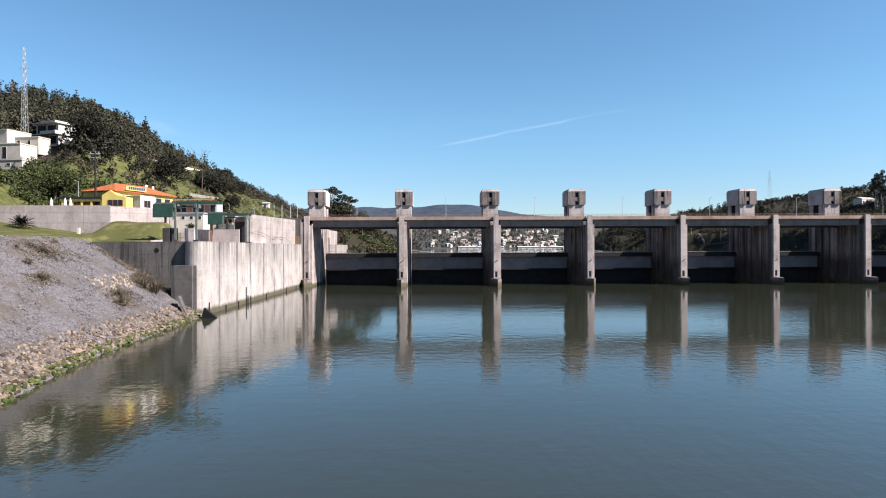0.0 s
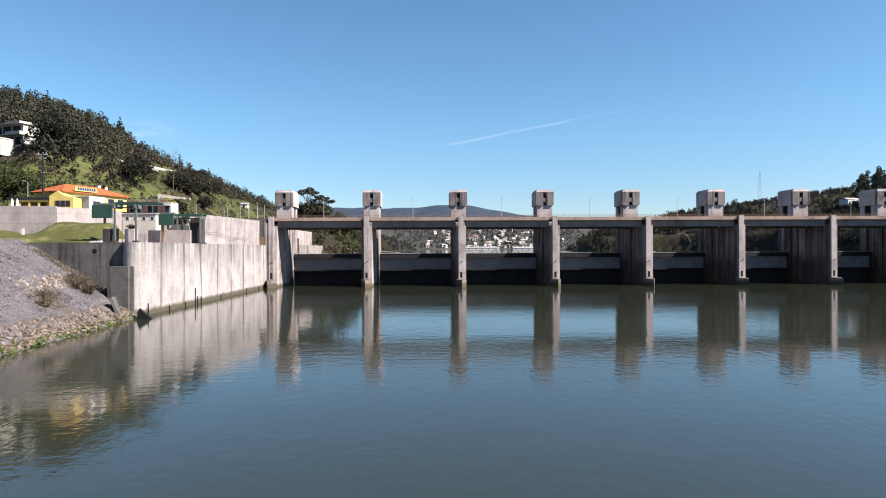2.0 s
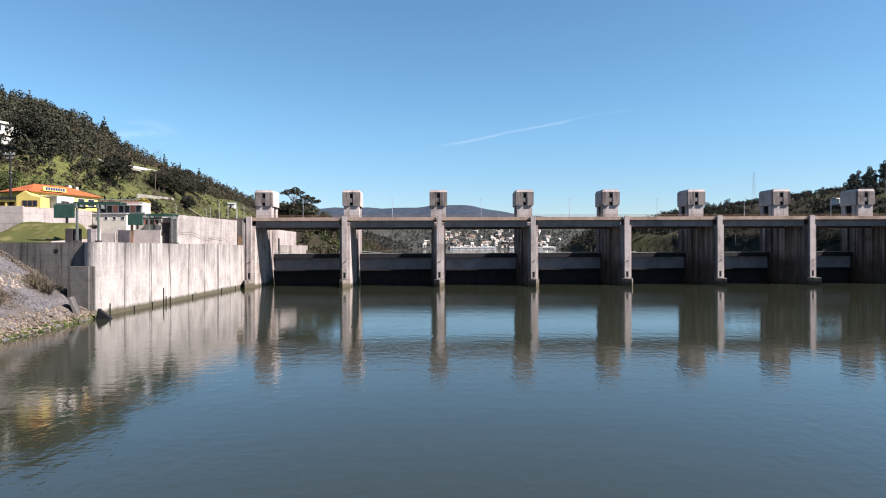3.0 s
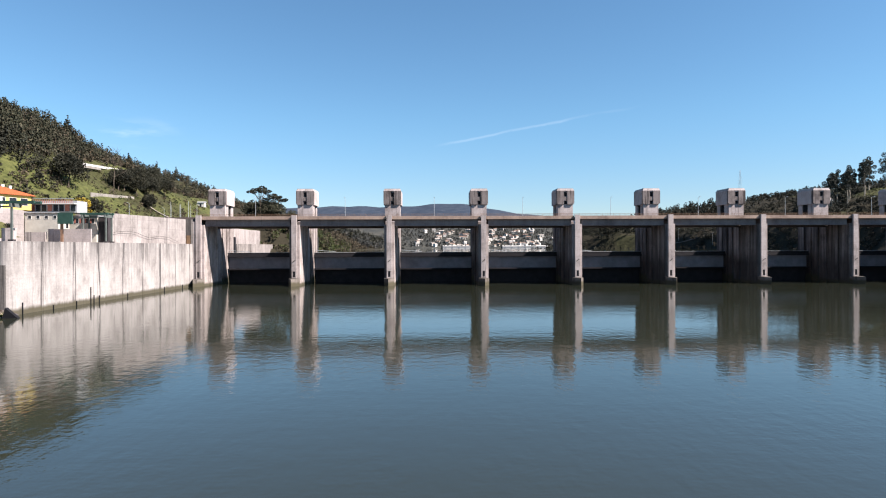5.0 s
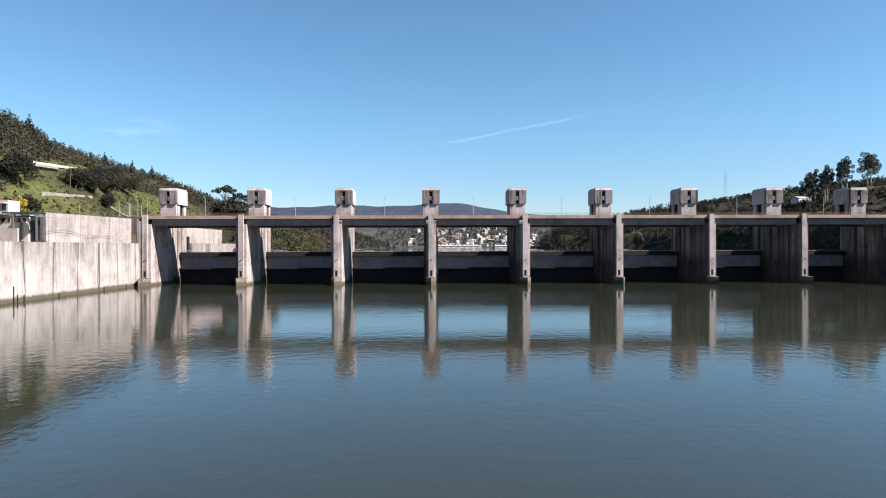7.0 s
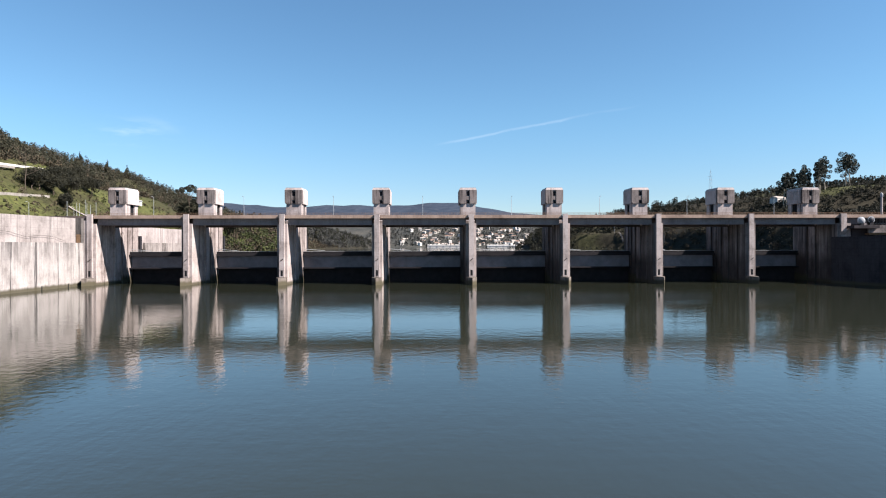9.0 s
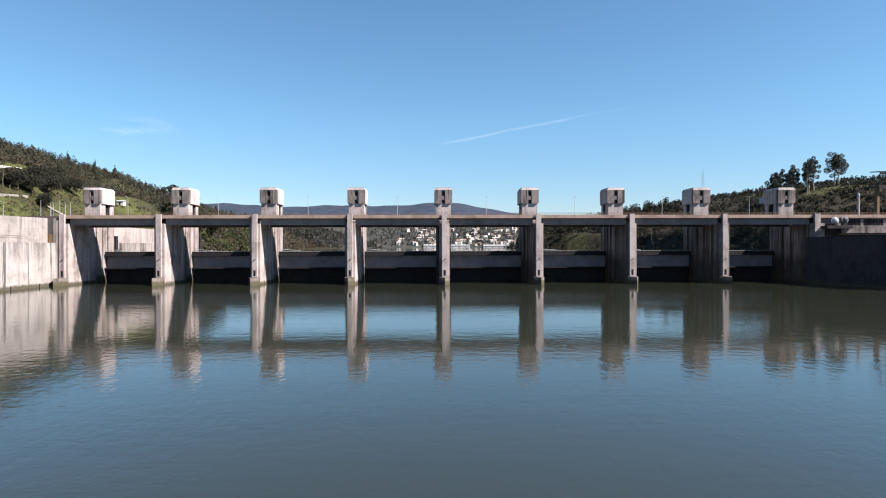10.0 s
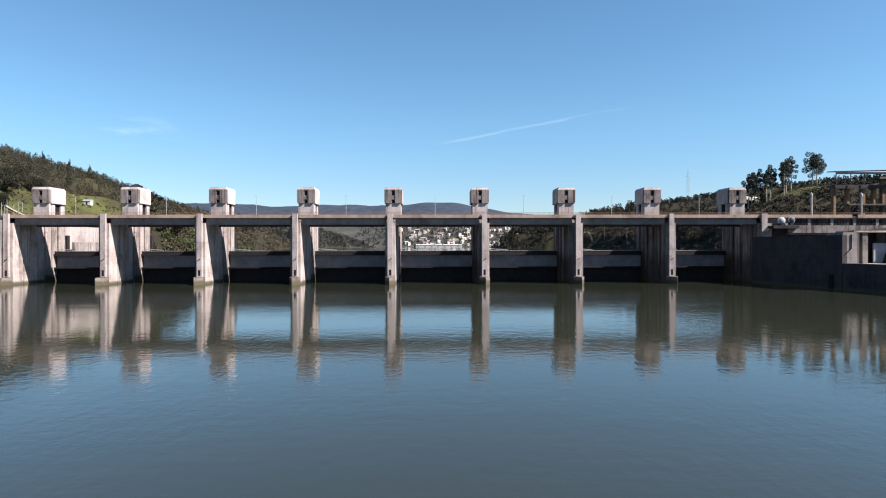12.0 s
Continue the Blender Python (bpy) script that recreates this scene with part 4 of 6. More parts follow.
for i, (y, h) in enumerate(((152.0, 1.5), (153.4, 0.7), (127.0, 0.9), (155.8, 0.6), (146.0, 0.4), (170.2, 0.4), (193.2, 0.5), (207.0, 0.45), (137.2, 0.35))):
    if i == 0:
        first = tagged(part("fender_post", bevelled(fender, 0.04), BLACK_GAP), "dark wet timber fender post on the quay wall", "fender", "quay fenders")
    o = first if i == 0 else first.copy()
    if i:
        scene.collection.objects.link(o)
    o.matrix_world = pose(-46.3 + (y - 126.4) * 0.0044 + 0.15, y, 0) @ Matrix.Diagonal((1, 1, h, 1))
upper = tagged(new("lock_wall"), "tall pale concrete lock wall on the quay", "wall", kind="structure")
panels(upper, -53.2, 175.5, -47.6, 214.5, 14.69, 23.1, 1.2, 9.7, LOCK_CONCRETE)
structure("lock_fill", boxes((-64, -54.6, 177.5, 216, 14.69, 22.9), (-54.6, -52.2, 192, 216, 14.69, 22.9)), WALL_CONCRETE, "concrete lock platform", "platform")
structure("abutment_block", boxes((-62, -45.3, 216.9, 248, -3, 22.4)), CONCRETE, "concrete abutment of the dam at the left bank", "abutment")
structure("approach_deck", boxes((-84, -44.3, 217.9, 231.3, 22.45, 24.0)), DECK_CONCRETE, "road deck leading onto the dam", "road")
tagged(part("gate_pillar", bevelled(boxes((-54.9, -52.5, 172.6, 175.2, 14.69, 21.9)), 0.06), DARK_CONCRETE), "dark square concrete pillar beside the lock wall", "pillar")
tagged(part("parapet_wall", bevelled(boxes((-66.0, -60.9, 158.6, 159.2, 14.3, 17.4), (-60.8, -50.1, 159.6, 160.2, 14.3, 18.2)), 0.05), WALL_CONCRETE), "low pale concrete parapet wall on the quay", "wall")
tagged(part("concrete_plinth", bevelled(boxes((-52.1, -50.2, 129.6, 131.4, 14.6, 17.5)), 0.08), CONCRETE), "weathered concrete plinth with a shrub on top", "plinth")
for x0, x1 in ((-56.8, -55.4), (-54.9, -54.2)):
    tagged(part("bollard_block", bevelled(boxes((x0, x1, 130, 131.4, 14.6, 17.6)), 0.06), DARK_CONCRETE), "dark upright concrete block on the quay", "block", "quay blocks")


# The gap's shadow, built as a block of dark concrete.
structure("lock_recess", boxes((-50.2, -45.95, 214.7, 216.55, 14.7, 23.1)), STAINED, "dark block standing in for the shadowed gap between the lock wall and the dam", "wall")
tagged(part("rusty_hatch", bevelled(boxes((-47.4, -46.1, 214.6, 214.69, 14.75, 17.6)), 0.02), OCHRE), "rust-brown steel hatch in the lock recess", "hatch")
pole = bmesh.new()
rod(pole, (0, 0, 0), (0, 0, 6.8), 0.09, 0.06, 6)
first = tagged(part("steel_pole", pole, GALV), "thin grey steel pole beside the road deck", "pole", "roadside poles")
for i, (x, y, k) in enumerate(((-58.2, 228, 0.9), (-56.6, 233, 1.05), (-55.3, 229, 0.8), (-54.1, 236, 1.0), (-52.6, 230, 0.95), (-51.0, 234, 1.1))):
    o = first if i == 0 else first.copy()
    if i:
        scene.collection.objects.link(o)
    o.matrix_world = pose(x, y, 22.4 if y > 231.3 else 24.0) @ Matrix.Diagonal((1, 1, k, 1))
cable = bmesh.new()
knots = [(-53.0 + 5.4 * k, 175.6 + 38.5 * k - 0.35 * math.sin(k * 40), 17.6 - 2.2 * k + 1.1 * abs(math.sin(k * 7.0)) - 0.6 * k) for k in np.linspace(0.02, 0.86, 40)]
for a, c in zip(knots, knots[1:]):
    off = Vector((0.38, -0.35, 0))
    rod(cable, Vector(a) + off, Vector(c) + off, 0.045, sides=5)
tagged(part("hanging_cable", cable, DARK_STEEL), "dark cable looped along the lock wall", "cable")


def lock_gantry(x0, x1, y, z1, depth, reach=0.6):
    g = thing("lock_gantry", 0, 0, 0, "faded green steel gantry frame standing on the quay", "gantry", "quay gantries")
    for yy in (y, y + depth):
        for x in (x0, x1) if yy == y or depth > 2.5 else ():
            part("post", boxes((x - 0.18, x + 0.18, yy - 0.18, yy + 0.18, 14.66, z1 - 0.9)), GREEN_GREY, g)
            part("foot", boxes((x - 0.5, x + 0.5, yy - 0.5, yy + 0.5, 14.66, 15.1)), DARK_CONCRETE, g)
        part("cross_beam", boxes((x0 - 0.6, x1 + reach, yy - 0.3, yy + 0.3, z1 - 0.9, z1 - 0.4)), GREEN_PAINT, g)
    for x in (x0, x1):
        part("runway_beam", boxes((x - 0.2, x + 0.2, y - 0.6, y + depth + 0.6, z1 - 1.7, z1 - 0.91)), GREEN_GREY, g)
    part("platform", boxes((x0 + 0.3, x1 - 0.3, y + 0.3, y + depth - 0.3, z1 - 1.6, z1 - 1.4)), GREEN_PAINT, g)
    return g


lock_gantry(-53.6, -49.3, 128.6, 23.4, 2.2, 4.6)
lock_gantry(-57.0, -50.9, 168.5, 23.2, 3.0)


def hanging_plate(x0, x1, y, z0, z1):
    h = thing("hoist_box", 0, 0, 0, "dark green flat steel box hung beside the gantry", "box", "green boxes")
    part("plate", bevelled(boxes((x0, x1, y, y + 0.5, z0, z1)), 0.05), GREEN_PAINT, h)
    part("hook", boxes(((x0 + x1) / 2 + 0.3, (x0 + x1) / 2 + 0.7, y + 0.1, y + 0.4, z0 - 1.1, z0)), DARK_STEEL, h)
    part("hanger", boxes((x0 + 0.3, x1 + 0.5, y + 0.15, y + 0.35, z1, z1 + 0.35)), GREEN_GREY, h)
    return h


hanging_plate(-57.9, -53.9, 127.9, 19.7, 22.4)
h = hanging_plate(-57.3, -53.7, 157.6, 19.4, 22.2)
part("post", boxes((-56.9, -56.3, 158.12, 158.5, 14.3, 22.5)), RUST_RAIL, h, "rust-brown steel post")

retaining = tagged(new("terrace_wall"), "tall grey concrete retaining wall with pour lines, below the terrace", "wall", kind="structure")
TERRACE_CONCRETE = concrete("board-marked terrace concrete", (0.33, 0.285, 0.273), (0.19, 0.16, 0.152), 0.3, 0.0, 0.5, 1.0)
panels(retaining, -116.0, 143.2, -75.5, 145.4, 13.5, 23.4, 0.6, 5.8, TERRACE_CONCRETE, 0.04)
panels(retaining, -75.4, 145.45, -67.4, 156.2, 13.5, 23.2, 0.6, 4.5, TERRACE_CONCRETE, 0.04)
panels(retaining, -67.4, 156.3, -69.3, 163.5, 13.5, 23.1, 0.6, 3.7, TERRACE_CONCRETE, 0.04)
b = bmesh.new()
prism(b, ((-112, 145.0), (-76.6, 146.7), (-69.2, 156.4), (-70.6, 163.2), (-70.6, 172), (-88, 176), (-112, 160)), 22.6, 23.05)
structure("terrace_floor", b, WALL_CONCRETE, "pale concrete floor of the restaurant terrace", "terrace")
b = boxes((-0.25, 0.25, -0.25, 0.25, 0, 1.7))
ob = tagged(part("marker_post", bevelled(b, 0.05), WHITE_PAINT), "small white marker post on the lawn", "post")
ob.matrix_world = pose(-79.3, 139.5, 16.3)


def window(parent, x, z, w, h, y, name="window", frame=True):
    """A window in a wall that faces -y, at its lower left corner, sunk behind a frame."""
    win = part(name, boxes((x, x + w, y - 0.02, y + 0.1, z, z + h)), GLASS_DARK, parent)
    if frame:
        part("frame", boxes((x - 0.08, x, y - 0.06, y, z - 0.08, z + h + 0.08), (x + w, x + w + 0.08, y - 0.06, y, z - 0.08, z + h + 0.08),
                            (x, x + w, y - 0.06, y, z - 0.08, z), (x, x + w, y - 0.06, y, z + h, z + h + 0.08)), WHITE_PAINT, win)
    return win


def hip_roof(bm, x0, x1, y0, y1, z, rise, over=0.5):
    x0, x1, y0, y1 = x0 - over, x1 + over, y0 - over, y1 + over
    d = (y1 - y0) / 2
    ym = (y0 + y1) / 2
    v = [bm.verts.new(p) for p in ((x0, y0, z), (x1, y0, z), (x1, y1, z), (x0, y1, z), (x0 + d, ym, z + rise), (x1 - d, ym, z + rise))]
    lo = [bm.verts.new(p) for p in ((x0, y0, z - 0.2), (x1, y0, z - 0.2), (x1, y1, z - 0.2), (x0, y1, z - 0.2))]
    for f in ((v[0], v[1], v[5], v[4]), (v[2], v[3], v[4], v[5]), (v[1], v[2], v[5]), (v[3], v[0], v[4])):
        bm.faces.new(f)
    for k in range(4):
        bm.faces.new((lo[k], lo[(k + 1) % 4], v[(k + 1) % 4], v[k]))
    bm.faces.new(lo[::-1])
    return bm


def gable_roof(bm, x0, x1, y0, y1, z, rise, over=0.4):
    x0, x1, y0, y1 = x0 - over, x1 + over, y0 - over, y1 + over
    ym = (y0 + y1) / 2
    for zz in (0,):
        v = [bm.verts.new(p) for p in ((x0, y0, z), (x1, y0, z), (x1, y1, z), (x0, y1, z), (x0, ym, z + rise), (x1, ym, z + rise))]
        for f in ((v[0], v[1], v[5], v[4]), (v[2], v[3], v[4], v[5]), (v[1], v[2], v[5]), (v[3], v[0], v[4]), (v[3], v[2], v[1], v[0])):
            bm.faces.new(f)
    return bm


def restaurant():
    r = thing("restaurant", -76.6, 149.9, 23.4, "single-storey yellow restaurant with an orange tiled roof on the terrace", "building", rz=70)
    part("wall", boxes((0, 19, 0, 9.5, 0, 3.9)), YELLOW_PAINT, r)
    part("roof", hip_roof(bmesh.new(), 0, 19, 0, 9.5, 3.95, 2.3, 0.7), ROOF_TILE, r, "orange tiled hip roof")
    for k in range(6):
        window(r, 1.0 + k * 3.0, 1.2, 1.9, 1.8, 0.0)
    sign = part("sign_board", boxes((2.6, 8.9, -0.9, -0.7, 4.2, 5.2)), YELLOW_PAINT, r, "yellow roof sign with dark blue bars")
    for k in range(8):
        part("bar", boxes((3.3 + k * 0.66, 3.8 + k * 0.66, -0.95, -0.9, 4.4, 5.1)), BLUE_PAINT, sign)
    part("chimney", boxes((14.6, 15.4, 5, 5.8, 4.6, 6.8)), WHITE_PAINT, r)
    part("chimney", boxes((16.0, 16.6, 4, 4.6, 4.6, 6.5)), WHITE_PAINT, r)
    return r


restaurant()
p = thing("gabled_porch", -78.7, 148.2, 23.0, "bright yellow gabled porch in front of the restaurant", "porch")
g = bmesh.new()
o = ((0, 0), (5.6, 0), (5.6, 2.6), (3.4, 3.1), (1.9, 4.2), (0, 3.0))
a, c = [g.verts.new((x, 0, z)) for x, z in o], [g.verts.new((x, 3.5, z)) for x, z in o]
g.faces.new(a), g.faces.new(c[::-1])
for k in range(6):
    g.faces.new((a[(k + 1) % 6], a[k], c[k], c[(k + 1) % 6]))
bmesh.ops.recalc_face_normals(g, faces=g.faces)
part("front", g, YELLOW_PAINT, p)
part("window_band", boxes((1.4, 4.9, -0.05, 0.05, 0.5, 1.9)), GLASS_DARK, p)
for k in range(4):
    part("mullion", boxes((1.35 + k * 1.16, 1.45 + k * 1.16, -0.08, -0.051, 0.5, 1.9)), RED_PAINT, p)
p = thing("terrace_pergola", -88.6, 148.2, 23.0, "yellow open terrace with a dark flat roof edge", "pergola")
part("roof_edge", boxes((0, 9.8, 0, 4, 2.1, 2.7)), DARK_STEEL, p)
part("beam", boxes((0.2, 9.6, 0.2, 3.8, 1.6, 2.09)), YELLOW_PAINT, p)
for k in range(5):
    part("post", boxes((0.3 + k * 2.25, 0.7 + k * 2.25, 0.3, 0.7, 0, 1.6)), YELLOW_PAINT, p)
part("rear_wall", boxes((0.2, 9.6, 3.6, 3.8, 0, 1.6)), YELLOW_PAINT, p)
part("counter", boxes((0.8, 9.0, 1.0, 1.4, 0, 0.9)), RED_PAINT, p)


def closed_umbrella():
    u = thing("garden_umbrella", 0, 0, 0, "closed white garden umbrella on the terrace", "umbrella", "terrace umbrellas")
    b = bmesh.new()
    rod(b, (0, 0, 0), (0, 0, 2.7), 0.04, sides=6)
    part("pole", b, GALV, u)
    b = bmesh.new()
    rod(b, (0, 0, 0.5), (0, 0, 2.0), 0.42, 0.3, 8)
    rod(b, (0, 0, 2.0), (0, 0, 2.75), 0.3, 0.06, 8)
    part("canopy", b, WHITE_PAINT, u)
    return u


u = closed_umbrella()
u.matrix_world = pose(-90.0, 147.4, 22.6)
for x in (-86.8, -85.6):
    copy_thing(u, pose(x, 147.4, 22.6))

k = thing("kiosk", -75.1, 152.5, 22.7, "flat-roofed kiosk on the retaining wall, its sunlit side coloured white", "kiosk", rz=-15)
# Grey body for the shaded faces, white sheet for the sunlit one.
part("body", bevelled(boxes((0, 4.0, 0, 5.0, 0, 3.4)), 0.05), VILLA_GREY, k)
part("roof_edge", boxes((-0.12, 4.12, -0.12, 5.12, 3.404, 3.55)), WHITE_PAINT, k)
part("side_wall", boxes((4.002, 4.06, 0.05, 4.95, 0, 3.39)), WHITE_PAINT, k, "side wall coloured white for the sun on it")
win = part("window", boxes((4.04, 4.1, 1.2, 3.4, 0.7, 2.4)), GLASS_DARK, k)
for y0 in (1.15, 2.25, 3.36):
    part("mullion", boxes((4.07, 4.14, y0, y0 + 0.09, 0.62, 2.48)), RED_PAINT, win)
b = bmesh.new()
rod(b, (1.6, -0.08, 2.1), (1.6, 0.0, 2.1), 0.42, sides=14)
part("round_sign", b, GLASS_DARK, k)


def service_building(x, y, z, w, d, h, wins, label):
    s = thing("service_building", x, y, z, label, "building", "lock buildings")
    part("wall", boxes((0, w, 0, d, 0, h)), CREAM_RENDER, s)
    part("roof", boxes((-0.3, w + 0.3, -0.3, d + 0.3, h + 0.004, h + 0.24)), GREY_RENDER, s)
    for k in range(wins):
        window(s, w * (k + 0.4) / wins, h - 1.5, 0.8, 0.8, 0.0)
    return s


service_building(-69.2, 163.6, 14.3, 8.6, 5, 8.2, 4, "long white flat-roofed lock building with small square windows")
s = service_building(-63.0, 171.9, 14.3, 7.8, 4.5, 7.7, 0, "white lock building with a band of reddish windows")
for k in range(5):
    win = window(s, 0.35 + k * 1.42, 5.8, 1.2, 1.3, 0.0)
    part("shutter", boxes((0.38 + k * 1.42, 0.8 + k * 1.42, -0.1, -0.061, 5.82, 7.08)), RED_PAINT, win)
s = thing("terrace_house", -76.6, 169.5, 22.9, "low house with red glazed front above the lock building", "building")
part("wall", boxes((0, 17.5, 0, 5, 0, 3.2)), GREY_RENDER, s)
for k in range(11):
    part("window", boxes((0.4 + k * 1.55, 1.6 + k * 1.55, -0.06, 0.05, 0.4, 2.2)), GLASS_DARK if k % 3 else RED_PAINT, s)
for k in range(36):
    part("railing_bar", boxes((k * 0.48, k * 0.48 + 0.14, -1.3, -1.2, 2.45, 3.6)), RED_PAINT, s)
part("railing_rail", boxes((0, 17.3, -1.35, -1.15, 3.6, 3.75)), GALV, s)
part("balcony_slab", boxes((-0.1, 17.6, -1.5, 0.0, 2.25, 2.45)), WHITE_PAINT, s)

# ---- pole, mast, villas ----
p = thing("utility_pole", -80.6, 149.0, 23.0, "dark wooden utility pole with two cross-arms", "pole")
b = bmesh.new()
rod(b, (0, 0, 0), (0, 0, 13.2), 0.28, 0.18)
part("pole", b, DARK_STEEL, p)
for z, w in ((12.9, 1.5), (12.0, 0.9), (8.6, 0.5)):
    part("cross_arm", boxes((-w, w * 0.7, -0.1, 0.1, z - 0.1, z + 0.1)), GALV, p)
for x in (-1.1, 0.0, 0.8):
    part("insulator", boxes((x - 0.07, x + 0.07, -0.07, 0.07, 13.0, 13.4)), GALV, p)


def lattice(name, x, y, z, height, wide, top, bays, label, arms=()):
    t = thing(name, x, y, z, label, "mast")
    r = 0.026 * max(1.0, height / 24)
    def w(k):
        return wide + (top - wide) * k
    corners = ((-1, -1), (1, -1), (1, 1), (-1, 1))
    b = bmesh.new()
    for cx, cy in corners:
        rod(b, (cx * wide, cy * wide, 0), (cx * top, cy * top, height), r * 1.5, r, 5)
    part("legs", b, MAST_STEEL, t)
    b = bmesh.new()
    for i in range(bays):
        k0, k1 = i / bays, (i + 1) / bays
        for j in range(4):
            c0, c1 = corners[j], corners[(j + 1) % 4]
            if i % 2:
                c0, c1 = c1, c0
            rod(b, (c0[0] * w(k0), c0[1] * w(k0), height * k0), (c1[0] * w(k1), c1[1] * w(k1), height * k1), r * 0.8, sides=4)
            rod(b, (corners[j][0] * w(k1), corners[j][1] * w(k1), height * k1), (corners[(j + 1) % 4][0] * w(k1), corners[(j + 1) % 4][1] * w(k1), height * k1), r * 0.7, sides=4)
    part("bracing", b, MAST_STEEL, t)
    for z0, half in arms:
        b = bmesh.new()
        rod(b, (-half, 0, z0), (half, 0, z0), r * 1.4, sides=5)
        part("cross_arm", b, MAST_STEEL, t)
    return t


lattice("radio_mast", -137.6, 212.0, 46.0, 35.4, 0.9, 0.26, 24, "tall grey steel lattice radio mast among the villas", ((28.2, 1.8), (28.8, 1.0)))
PYLON_FOOT = float(ground_z(422, 765)) - 0.5
lattice("pylon", 422.0, 765.0, PYLON_FOOT, 108.0 - PYLON_FOOT, 2.4, 0.4, 10, "steel lattice power pylon on the hill", ((36, 3.5), (32, 4.5), (28, 3.5)))


def villa(x, y, z, w, d, floors, fh, label, step=0.0, rz=0.0, spread=4.0, balcony=True):
    v = thing("villa", x, y, z, label, "house", "hillside villas", rz)
    for f in range(floors):
        x0 = step * f
        top = f * fh + fh
        # Grey storeys put the shade under the balconies into the wall colour.
        part("storey", boxes((x0, w, 0.9 if balcony else 0.0, d, f * fh, top - 0.3)), VILLA_GREY if balcony else CREAM_RENDER, v)
        if balcony:
            part("balcony", boxes((x0 - 0.2, w + 0.6, -0.9, d, top - 0.296, top - 0.004), (w * 0.45, w + 0.6, -0.9, -0.7, top - 0.004, top + (0.9 if f < floors - 1 else 0.5)),
                                  (w + 0.4, w + 0.6, -0.7, d, top - 0.004, top + (0.9 if f < floors - 1 else 0.5))), CREAM_RENDER, v)
        else:
            part("roof_edge", boxes((x0 - 0.15, w + 0.15, -0.15, d, top - 0.296, top)), VILLA_GREY if f < floors - 1 else CREAM_RENDER, v)
        n = max(2, int((w - x0) / spread))
        for k in range(n):
            window(v, x0 + 0.7 + k * (w - x0 - 1) / n, f * fh + (0.4 if balcony else 1.0), min((w - x0) / n * (0.75 if balcony else 0.24), 4.0), fh - (1.2 if balcony else 2.2), 0.9 if balcony else 0.0, frame=not balcony)
    return v


villa(-143.9, 225.3, 50.4, 12, 8, 2, 3.9, "white modern villa with deep balconies and a flat roof", 1.5, -20)
villa(-150, 207.5, 46.5, 12, 9, 1, 6.0, "cream flat-roofed villa on the hillside", 0.0, -15, 8.0, False)
villa(-137.5, 207.2, 44.5, 8.5, 5, 1, 5.8, "low cream annex beside the villa", 0.0, -10, 9.0, False)
villa(-143, 200, 41.0, 13, 7, 1, 5.9, "white box-shaped villa with a small window", 0.0, -8, 7.0, False)
villa(-134, 190, 34.6, 10.8, 6, 2, 2.9, "small grey-white house with a satellite dish", 0.0, -8, 4.0, False)
b = bmesh.new()
bmesh.ops.create_uvsphere(b, u_segments=12, v_segments=8, radius=0.8)
for v in b.verts:
    v.co.y *= 0.25
ob = tagged(part("satellite_dish", b, WHITE_PAINT), "round white satellite dish on the house roof", "dish")
ob.matrix_world = pose(-125.0, 191.6, 41.2, 20, 0, 20)
tagged(part("dish_stand", boxes((-125.1, -124.9, 191.7, 191.9, 40.4, 41.0)), GALV), "short steel dish stand on the roof", "stand")

# road and walls on the slope
def ramped_wall(parent, p, q, high, thick, material, bays, name="wall_panel"):
    """Bays of a wall whose top climbs from p to q; each bay is high metres tall."""
    p, q = Vector(p), Vector(q)
    side = Vector((q.y - p.y, p.x - q.x, 0)).normalized() * thick
    for k in range(bays):
        a, c = p.lerp(q, k / bays), p.lerp(q, (k + 0.996) / bays)
        b = bmesh.new()
        low, top = [], []
        for e in (a, c, c + side, a + side):
            low.append(b.verts.new(e - Vector((0, 0, high))))
            top.append(b.verts.new(e))
        b.faces.new(low)
        b.faces.new(top)
        for i in range(4):
            b.faces.new((low[i], low[i - 1], top[i - 1], top[i]))
        bmesh.ops.recalc_face_normals(b, faces=b.faces)
        part(name, b, material, parent)


SLOPE_STONE = concrete("old stone walling", (0.27, 0.245, 0.22), (0.12, 0.105, 0.09), 0.4, 0.0, 0.5, 0.3)
wall = tagged(new("hill_road_wall"), "white parapet and grey stone wall along the hill road", "wall", kind="structure")
ramped_wall(wall, (-113.8, 250, 49.6), (-108.5, 258, 48.5), 1.6, 0.5, SLOPE_STONE, 2)
ramped_wall(wall, (-108.5, 258.1, 48.8), (-111.3, 301, 51.0), 1.0, 0.35, WHITE_PAINT, 7)
ramped_wall(wall, (-108.2, 258.1, 47.85), (-108.8, 276, 48.7), 1.0, 0.5, SLOPE_STONE, 3)
wall = tagged(new("slope_wall"), "old pale stone wall on the grassy slope", "wall", kind="structure")
ramped_wall(wall, (-93.2, 239, 34.6), (-96.3, 280, 36.3), 3.0, 0.5, SLOPE_STONE, 7)
upstream = tagged(new("upper_lock_wall"), "bright pale concrete wall of the upstream lock entrance", "wall", kind="structure")
panels(upstream, -47.0, 254, -46.6, 304, 8, 21.6, 1.0, 12.5, WALL_CONCRETE)
panels(upstream, -43.0, 256, -42.6, 312, 8, 15.0, 1.0, 9, STREAKED_CONCRETE)
structure("upper_lock_fill", boxes((-62, -48.1, 254, 304, 8, 21.3)), CONCRETE, "concrete lock platform upstream", "platform")

